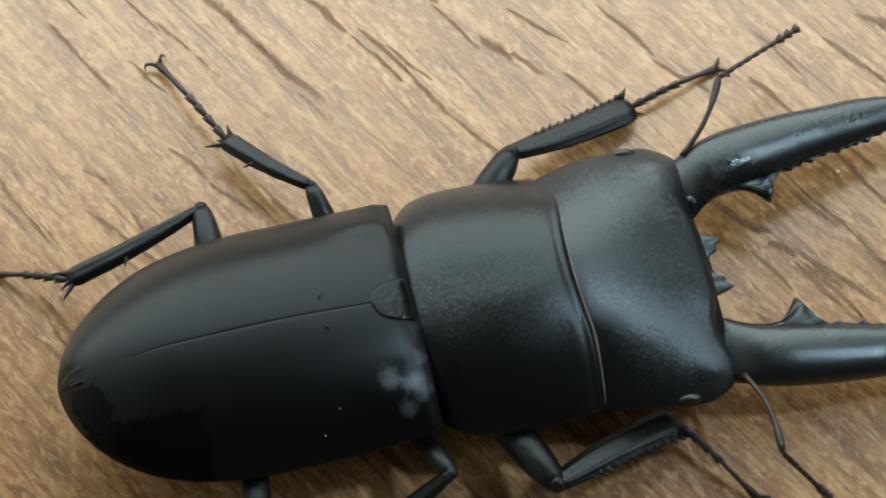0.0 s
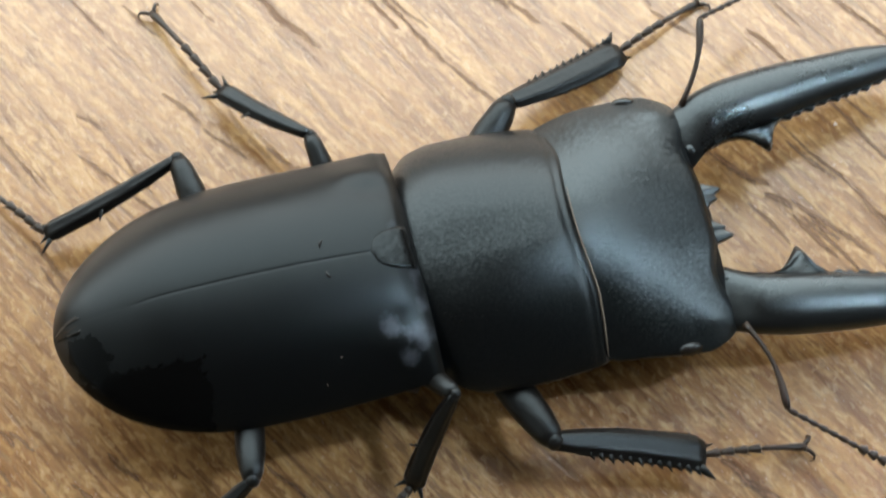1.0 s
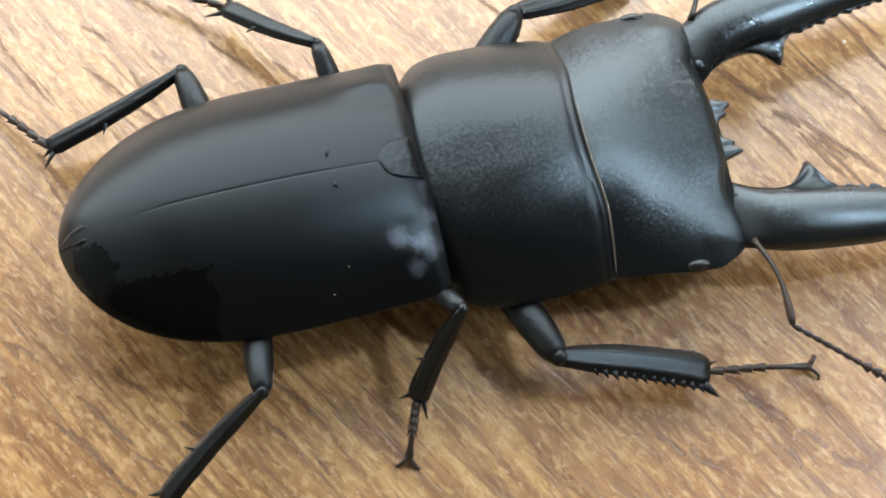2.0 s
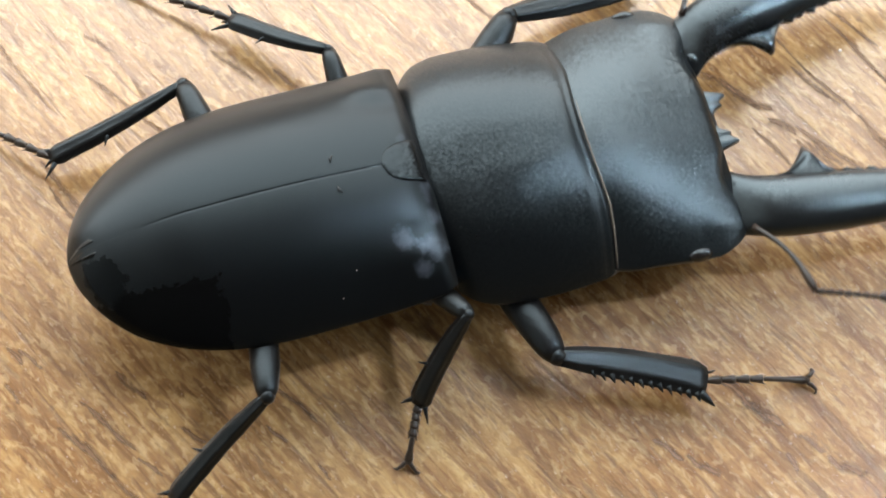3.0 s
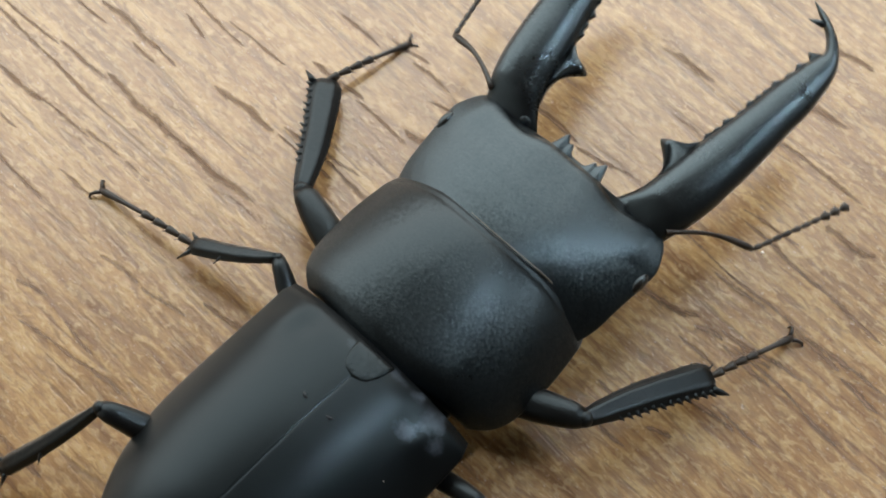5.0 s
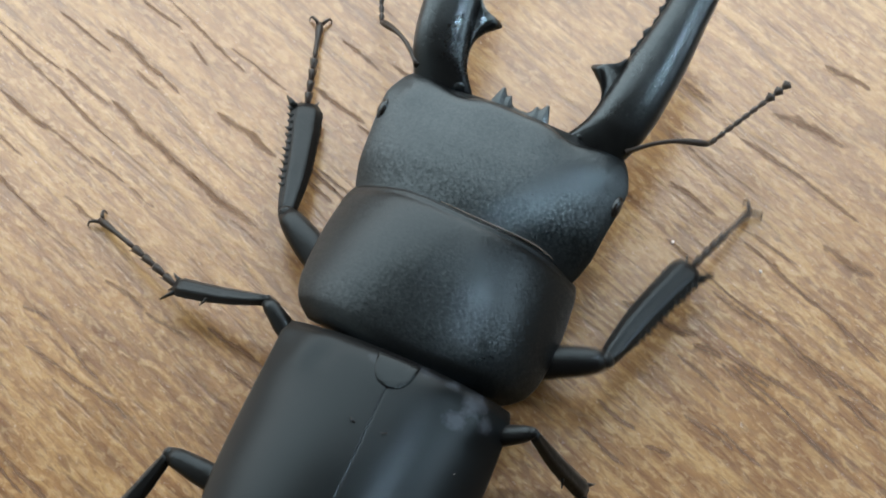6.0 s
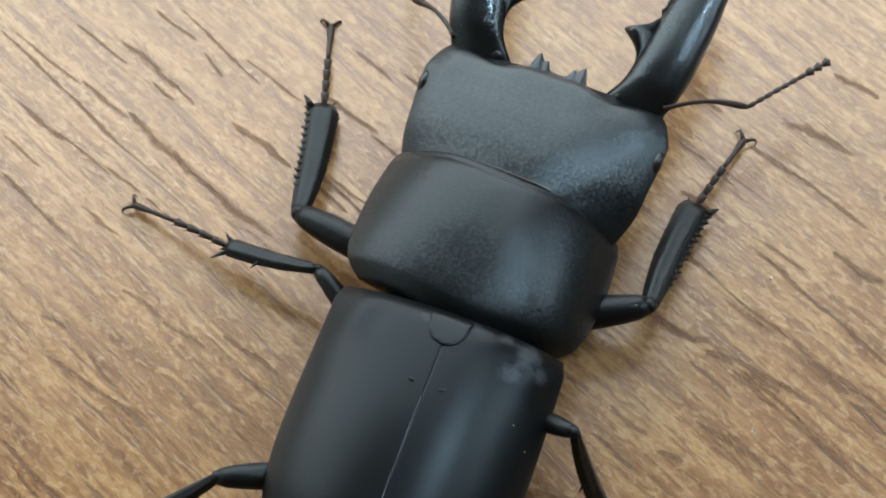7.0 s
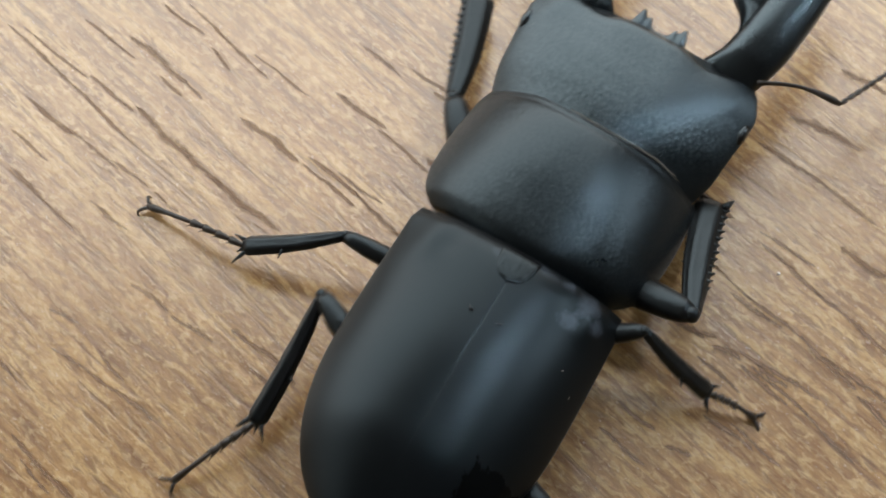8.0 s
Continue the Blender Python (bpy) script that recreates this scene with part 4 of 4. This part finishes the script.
    step("right_front", 1.5, (13.8, -15.9, 6.9), (27.2, -15.7, 2.9), (37.5, -13.7, 0.3))
    step("right_front", 1.7, (13.8, -16.0, 6.6), (27.2, -15.7, 2.9), (37.4, -14.2, 0.2))
    step("right_front", 2.8, (13.6, -15.8, 6.5), (27.2, -15.7, 3.0), (37.5, -14.2, 0.3))
    step("right_front", 3.0, (13.7, -15.3, 6.4), (27.2, -16.0, 2.9), (37.5, -15.0, 0.2))
    step("right_front", 3.3, (14.7, -11.3, 9.1), (28.4, -9.9, 7.1), (39.0, -8.2, 5.8))
    step("right_front", 3.5, (21.9, -4.1, 3.6), (35.4, -0.2, 3.4), (45.7, 2.5, 0.5))
    step("right_front", 3.7, (23.7, 0.3, 5.3), (35.1, 7.1, 1.9), (44.1, 10.8, 0.4))
    step("right_front", 4.0, (23.4, -1.2, 6.5), (35.5, 4.8, 3.0), (44.2, 10.2, 0.2))
    step("right_front", 4.5, (23.3, -1.2, 6.7), (35.4, 4.5, 2.7), (44.3, 10.0, 0.3))
    step("right_front", 4.7, (23.1, -1.1, 6.8), (35.5, 4.0, 3.0), (44.5, 8.9, 0.2))
    step("right_front", 5.8, (23.2, 1.9, 8.0), (34.2, 9.5, 3.4), (42.9, 14.9, 0.2))
    step("right_front", 6.0, (25.5, 7.2, 5.9), (34.8, 17.4, 3.5), (42.2, 24.9, 0.5))
    step("right_front", 6.2, (26.4, 13.7, 7.1), (34.6, 23.7, 7.1), (42.0, 31.5, 7.4))
    step("right_front", 6.5, (26.9, 14.4, 6.1), (34.8, 25.3, 2.3), (41.4, 33.9, 0.5))
    step("right_front", 7.0, (29.0, 13.3, 5.9), (35.1, 25.4, 2.3), (41.5, 34.1, 0.5))
    step("right_front", 7.5, (29.7, 12.8, 6.3), (35.1, 25.2, 2.5), (40.9, 34.4, 0.6))
    step("right_front", 7.7, (30.2, 11.1, 8.0), (34.2, 24.2, 5.4), (41.0, 34.4, 0.4))
    step("right_front", 8.0, (31.7, 10.4, 9.0), (35.2, 23.5, 5.7), (30.9, 28.5, 1.2))
    step("left_middle", 0.0, (-8.2, 13.4, 6.0), (-16.6, 19.4, 3.2), (-24.4, 29.5, 0.5))
    step("left_middle", 0.5, (-8.3, 13.1, 5.8), (-16.6, 19.1, 2.8), (-24.3, 29.2, 0.4))
    step("left_middle", 1.0, (-8.0, 13.2, 6.0), (-16.4, 18.9, 3.0), (-24.3, 29.0, 0.5))
    step("left_middle", 1.5, (-7.9, 13.1, 6.3), (-16.5, 18.7, 3.5), (-27.9, 23.6, 0.3))
    step("left_middle", 1.7, (-7.9, 13.1, 6.8), (-16.5, 18.3, 3.3), (-28.2, 22.5, 0.3))
    step("left_middle", 2.8, (-7.7, 13.2, 6.7), (-16.6, 18.1, 3.5), (-28.4, 22.1, 0.3))
    step("left_middle", 3.0, (-6.9, 13.8, 5.7), (-16.1, 18.2, 2.8), (-27.7, 22.8, 0.3))
    step("left_middle", 3.3, (-3.8, 16.3, 3.0), (-14.3, 18.3, 4.2), (-23.9, 25.7, 0.3))
    step("left_middle", 3.5, (-4.7, 15.0, 8.1), (-13.5, 18.6, 3.5), (-22.3, 27.0, 0.2))
    step("left_middle", 3.7, (-4.2, 16.1, 3.5), (-13.2, 20.3, 0.2), (-22.3, 25.4, 0.4))
    step("left_middle", 4.0, (-3.6, 15.4, 8.4), (-11.6, 19.8, 3.1), (-22.1, 26.5, 0.3))
    step("left_middle", 4.5, (-3.7, 15.4, 7.7), (-11.9, 20.3, 2.9), (-22.5, 26.8, 0.3))
    step("left_middle", 4.7, (-4.0, 15.6, 8.0), (-12.1, 19.9, 2.8), (-22.5, 26.8, 0.3))
    step("left_middle", 5.8, (-5.6, 13.8, 7.3), (-14.7, 17.9, 3.4), (-23.3, 26.9, 0.4))
    step("left_middle", 6.0, (-5.8, 14.0, 7.5), (-14.9, 17.6, 3.3), (-23.4, 26.8, 0.4))
    step("left_middle", 6.5, (-4.8, 16.0, 7.0), (-14.4, 18.6, 3.3), (-25.7, 24.1, 0.4))
    step("left_middle", 7.0, (-2.4, 18.2, 6.8), (-11.5, 22.6, 3.4), (-22.1, 29.4, 0.4))
    step("left_middle", 7.5, (-1.6, 18.7, 7.1), (-11.1, 21.5, 3.4), (-21.3, 28.4, 0.3))
    step("left_middle", 7.7, (-1.0, 20.3, 4.3), (-11.2, 22.2, 1.8), (-21.0, 28.3, 0.4))
    step("left_middle", 8.0, (-0.5, 21.1, 6.5), (-10.6, 22.0, 3.3), (-21.2, 28.5, 0.3))
    step("right_middle", 0.0, (4.6, -14.8, 8.9), (-2.5, -20.0, 3.0), (-5.9, -23.8, 0.3))
    step("right_middle", 0.5, (4.9, -13.0, 11.2), (0.1, -18.3, 3.3), (-3.2, -21.9, 0.3))
    step("right_middle", 1.0, (4.9, -13.1, 11.4), (1.7, -18.8, 3.1), (-1.8, -22.4, 0.3))
    step("right_middle", 1.5, (5.3, -13.0, 11.2), (1.6, -18.6, 3.0), (1.0, -23.6, 0.3))
    step("right_middle", 1.7, (5.0, -13.2, 11.4), (1.6, -18.7, 3.0), (1.1, -23.6, 0.3))
    step("right_middle", 2.8, (5.0, -13.3, 11.5), (1.6, -18.9, 3.2), (0.9, -23.6, 0.3))
    step("right_middle", 3.0, (5.6, -13.1, 11.3), (1.8, -18.7, 3.2), (1.0, -23.6, 0.3))
    step("right_middle", 3.3, (7.3, -12.0, 10.6), (2.2, -18.4, 3.9), (1.5, -22.3, 0.4))
    step("right_middle", 3.5, (8.0, -12.3, 9.8), (2.3, -18.9, 3.6), (0.9, -23.0, 0.2))
    step("right_middle", 3.7, (8.1, -12.5, 9.3), (1.8, -18.4, 3.1), (0.6, -21.8, 0.4))
    step("right_middle", 4.0, (8.2, -12.1, 9.2), (2.6, -18.0, 2.4), (4.0, -23.1, 0.3))
    step("right_middle", 4.5, (10.8, -11.6, 8.5), (5.5, -19.0, 3.0), (6.4, -23.9, 0.3))
    step("right_middle", 4.7, (11.4, -10.6, 8.6), (6.8, -18.3, 3.0), (7.8, -23.3, 0.3))
    step("right_middle", 5.8, (17.6, -2.5, 10.7), (23.3, -5.9, 2.4), (20.2, -10.4, 0.3))
    step("right_middle", 6.0, (18.0, -1.3, 11.0), (23.0, -4.2, 2.1), (21.1, -9.5, 0.3))
    step("right_middle", 6.5, (19.9, -0.1, 11.0), (24.0, -3.3, 1.8), (23.8, -8.9, 0.3))
    step("right_middle", 7.0, (20.6, -0.7, 10.6), (23.2, -4.5, 1.1), (27.8, -7.8, 0.3))
    step("right_middle", 7.5, (23.2, 6.1, 10.2), (30.1, 1.1, 3.6), (34.9, 0.5, 0.4))
    step("right_middle", 7.7, (24.0, 5.2, 10.8), (30.1, -0.4, 4.1), (35.4, -1.7, 0.4))
    step("right_middle", 8.0, (27.0, 8.5, 10.1), (33.5, 5.0, 2.5), (38.0, 3.0, 0.2))
    step("left_hind", 0.0, (-18.2, 11.3, 5.0), (-29.8, 4.1, 5.1), (-37.7, 6.6, -0.1))
    step("left_hind", 0.5, (-19.6, 10.4, 6.1), (-31.4, 4.2, 3.1), (-39.3, 9.9, 0.3))
    step("left_hind", 1.0, (-19.7, 10.2, 6.4), (-31.4, 4.1, 3.0), (-39.0, 10.4, 0.3))
    step("left_hind", 1.5, (-19.8, 10.2, 6.4), (-31.6, 4.2, 3.0), (-39.1, 10.6, 0.3))
    step("left_hind", 1.7, (-19.9, 10.3, 6.1), (-31.6, 3.7, 3.2), (-38.9, 10.2, 0.3))
    step("left_hind", 2.8, (-19.9, 10.2, 6.4), (-31.5, 3.7, 3.3), (-39.8, 8.9, 0.3))
    step("left_hind", 3.0, (-19.9, 9.9, 5.9), (-31.7, 3.6, 3.1), (-40.4, 8.2, 0.3))
    step("left_hind", 3.5, (-21.1, 5.0, 6.8), (-33.1, -1.1, 3.8), (-41.5, 3.6, 0.3))
    step("left_hind", 4.0, (-20.9, 1.7, 8.0), (-32.8, -3.4, 3.5), (-41.9, -0.1, 0.3))
    step("left_hind", 4.5, (-20.2, 0.5, 11.6), (-30.2, -1.8, 2.7), (-40.0, -3.2, 0.3))
    step("left_hind", 4.7, (-20.3, 0.2, 12.1), (-30.3, -0.8, 3.0), (-39.4, -4.7, 0.3))
    step("left_hind", 5.8, (-15.1, -0.4, 8.1), (-24.5, -8.9, 3.1), (-32.2, -15.0, 0.3))
    step("left_hind", 6.0, (-14.6, -0.7, 7.5), (-24.1, -9.5, 3.1), (-31.2, -16.3, 0.3))
    step("left_hind", 6.5, (-13.0, -2.1, 6.6), (-23.9, -9.4, 3.0), (-28.9, -17.9, 0.3))
    step("left_hind", 7.0, (-11.6, -3.1, 9.5), (-23.0, -6.2, 2.7), (-26.1, -15.6, 0.3))
    step("left_hind", 7.5, (-9.5, -1.7, 12.6), (-14.9, -3.1, 0.3), (-22.7, -9.8, 0.3))
    step("left_hind", 7.7, (-7.8, 4.1, 12.3), (-13.5, -2.7, 2.0), (-22.3, -7.4, 0.2))
    step("left_hind", 8.0, (-2.8, 14.5, 7.6), (-9.7, 3.6, 2.8), (-18.7, -1.7, 0.4))
    step("right_hind", 0.0, (-11.3, -20.2, 7.5), (-21.7, -27.8, 3.0), (-30.0, -32.8, 0.3))
    step("right_hind", 0.5, (-10.8, -20.4, 8.1), (-20.9, -28.0, 3.0), (-29.4, -32.8, 0.3))
    step("right_hind", 1.0, (-11.7, -20.3, 9.7), (-20.6, -28.1, 2.9), (-29.0, -32.9, 0.3))
    step("right_hind", 1.5, (-11.5, -20.3, 10.0), (-19.4, -27.1, 1.4), (-27.8, -32.6, 0.3))
    step("right_hind", 1.7, (-11.3, -20.3, 9.8), (-19.4, -27.4, 1.6), (-27.7, -32.9, 0.3))
    step("right_hind", 2.8, (-11.7, -20.5, 9.9), (-20.0, -27.9, 2.2), (-26.6, -35.3, 0.3))
    step("right_hind", 3.0, (-11.0, -20.4, 10.2), (-19.0, -27.1, 1.6), (-24.6, -35.4, 0.3))
    step("right_hind", 3.5, (-1.7, -18.6, 11.3), (-10.0, -24.9, 2.5), (-14.9, -33.4, 0.3))
    step("right_hind", 3.7, (1.6, -17.8, 10.4), (-5.8, -26.0, 2.5), (-12.1, -33.6, 0.3))
    step("right_hind", 4.0, (2.9, -17.3, 11.0), (-3.5, -26.3, 3.0), (-9.1, -34.2, 0.3))
    step("right_hind", 4.5, (3.4, -18.2, 8.4), (-4.3, -28.1, 3.0), (-7.7, -37.1, 0.3))
    step("right_hind", 4.7, (3.5, -18.1, 8.1), (-4.1, -28.3, 3.0), (-6.4, -37.6, 0.3))
    step("right_hind", 5.8, (13.1, -16.1, 7.1), (10.4, -28.8, 3.0), (7.1, -37.9, 0.3))
    step("right_hind", 6.0, (14.3, -15.2, 7.1), (12.4, -28.1, 3.0), (9.3, -37.2, 0.3))
    step("right_hind", 6.5, (17.8, -12.0, 7.1), (17.1, -24.9, 3.0), (13.8, -34.0, 0.3))
    step("right_hind", 7.0, (18.7, -11.2, 7.1), (18.6, -24.2, 3.0), (15.2, -33.2, 0.3))
    step("right_hind", 7.5, (18.9, -11.4, 7.0), (19.7, -24.4, 3.0), (15.2, -33.0, 0.3))
    step("right_hind", 8.0, (18.5, -9.0, 6.6), (18.7, -22.1, 2.9), (14.7, -30.9, 0.3))
    step("left_antenna", 0.0, (29.6, 23.9, 8.1), (37.8, 29.9, 7.1))
    step("left_antenna", 0.5, (29.7, 23.9, 5.6), (38.2, 28.7, 2.6))
    step("left_antenna", 1.0, (27.8, 24.5, 8.9), (36.0, 30.1, 6.5))
    step("left_antenna", 1.5, (27.1, 24.8, 7.4), (36.1, 29.3, 5.7))
    step("left_antenna", 1.7, (26.9, 24.7, 7.2), (36.1, 29.0, 5.8))
    step("left_antenna", 2.8, (26.8, 24.6, 6.8), (36.2, 28.3, 5.5))
    step("left_antenna", 3.0, (26.0, 26.1, 6.7), (35.2, 30.1, 5.3))
    step("left_antenna", 3.5, (19.0, 35.0, 7.0), (26.6, 41.8, 5.9))
    step("left_antenna", 4.0, (16.3, 37.9, 6.9), (22.8, 45.7, 5.9))
    step("left_antenna", 4.5, (16.9, 38.0, 7.1), (23.2, 46.0, 6.2))
    step("left_antenna", 4.7, (15.3, 38.4, 7.0), (21.4, 46.5, 6.3))
    step("left_antenna", 5.8, (6.6, 42.2, 7.4), (8.0, 52.3, 7.0))
    step("left_antenna", 6.0, (5.8, 43.5, 7.6), (6.0, 53.6, 7.0))
    step("left_antenna", 6.5, (4.9, 46.1, 7.2), (4.2, 56.2, 6.6))
    step("left_antenna", 7.0, (7.8, 47.7, 7.1), (7.8, 57.8, 6.5))
    step("left_antenna", 7.5, (8.5, 48.4, 7.2), (8.8, 58.5, 6.8))
    step("left_antenna", 8.0, (18.9, 52.8, 7.5), (20.9, 62.7, 7.2))
    step("right_antenna", 0.0, (32.8, -12.8, 9.2), (38.6, -14.5, 0.9))
    step("right_antenna", 0.5, (34.2, -12.2, 8.3), (43.2, -15.3, 4.5))
    step("right_antenna", 1.0, (33.8, -12.7, 7.3), (42.8, -16.6, 4.6))
    step("right_antenna", 1.5, (33.6, -12.5, 9.2), (42.6, -14.5, 4.9))
    step("right_antenna", 1.7, (33.4, -12.9, 8.2), (42.3, -17.1, 5.5))
    step("right_antenna", 2.8, (34.0, -12.5, 9.7), (43.4, -13.3, 5.7))
    step("right_antenna", 3.0, (35.4, -9.9, 10.5), (44.5, -9.0, 6.0))
    step("right_antenna", 3.5, (40.3, 6.0, 6.1), (50.4, 7.0, 5.3))
    step("right_antenna", 4.0, (40.7, 11.9, 5.7), (50.3, 13.5, 2.7))
    step("right_antenna", 4.5, (40.0, 10.9, 5.4), (50.2, 11.1, 5.4))
    step("right_antenna", 4.7, (40.0, 12.3, 6.3), (49.8, 14.7, 6.9))
    step("right_antenna", 5.8, (37.5, 25.5, 8.8), (46.3, 30.5, 9.6))
    step("right_antenna", 6.0, (36.8, 27.9, 8.7), (45.2, 33.7, 9.9))
    step("right_antenna", 6.5, (37.1, 33.4, 9.2), (44.8, 40.0, 8.2))
    step("right_antenna", 7.0, (40.1, 32.6, 9.0), (48.9, 37.7, 8.6))
    step("right_antenna", 7.5, (40.7, 34.6, 9.1), (49.3, 40.0, 8.6))
    step("right_antenna", 8.0, (48.3, 31.9, 9.2), (56.4, 37.8, 7.4))
    rows = {}
    for k in range(81):
        t = k / 10
        root = body_at("elytra", t)
        back = root.inverted()
        bodies = {"elytra": root, "pronotum": body_at("pronotum", t), "head": body_at("head", t)}
        rows.setdefault(beetle, []).append((t, root))
        for b in ("pronotum", "head"):
            rows.setdefault(PARTS[b], []).append((t, back @ bodies[b]))
        for limb, (body, hip, lengths) in APPENDAGES.items():
            joints = [Vector(v) * MM for v in between(STEPS[limb], t).reshape(-1, 3)]
            at, mats = bodies[body] @ (Vector(hip) * MM), []
            up = bodies[body].to_3x3() @ Vector((0, 0, 1))
            for length, joint in zip(lengths, joints):
                mats.append(along(at, joint, up))
                at = mats[-1] @ Vector((length * MM, 0, 0))
            obs = PARTS[limb]
            if len(obs) == 2:
                rows.setdefault(obs[0], []).append((t, back @ mats[0]))
                rows.setdefault(obs[1], []).append((t, mats[0].inverted() @ mats[1]))
            else:
                rows.setdefault(obs[0], []).append((t, back @ mats[0]))
                rows.setdefault(obs[1], []).append((t, back @ mats[1]))
                rows.setdefault(obs[2], []).append((t, mats[1].inverted() @ mats[2]))
    for ob, r in rows.items():
        walk(ob, r)


motions()
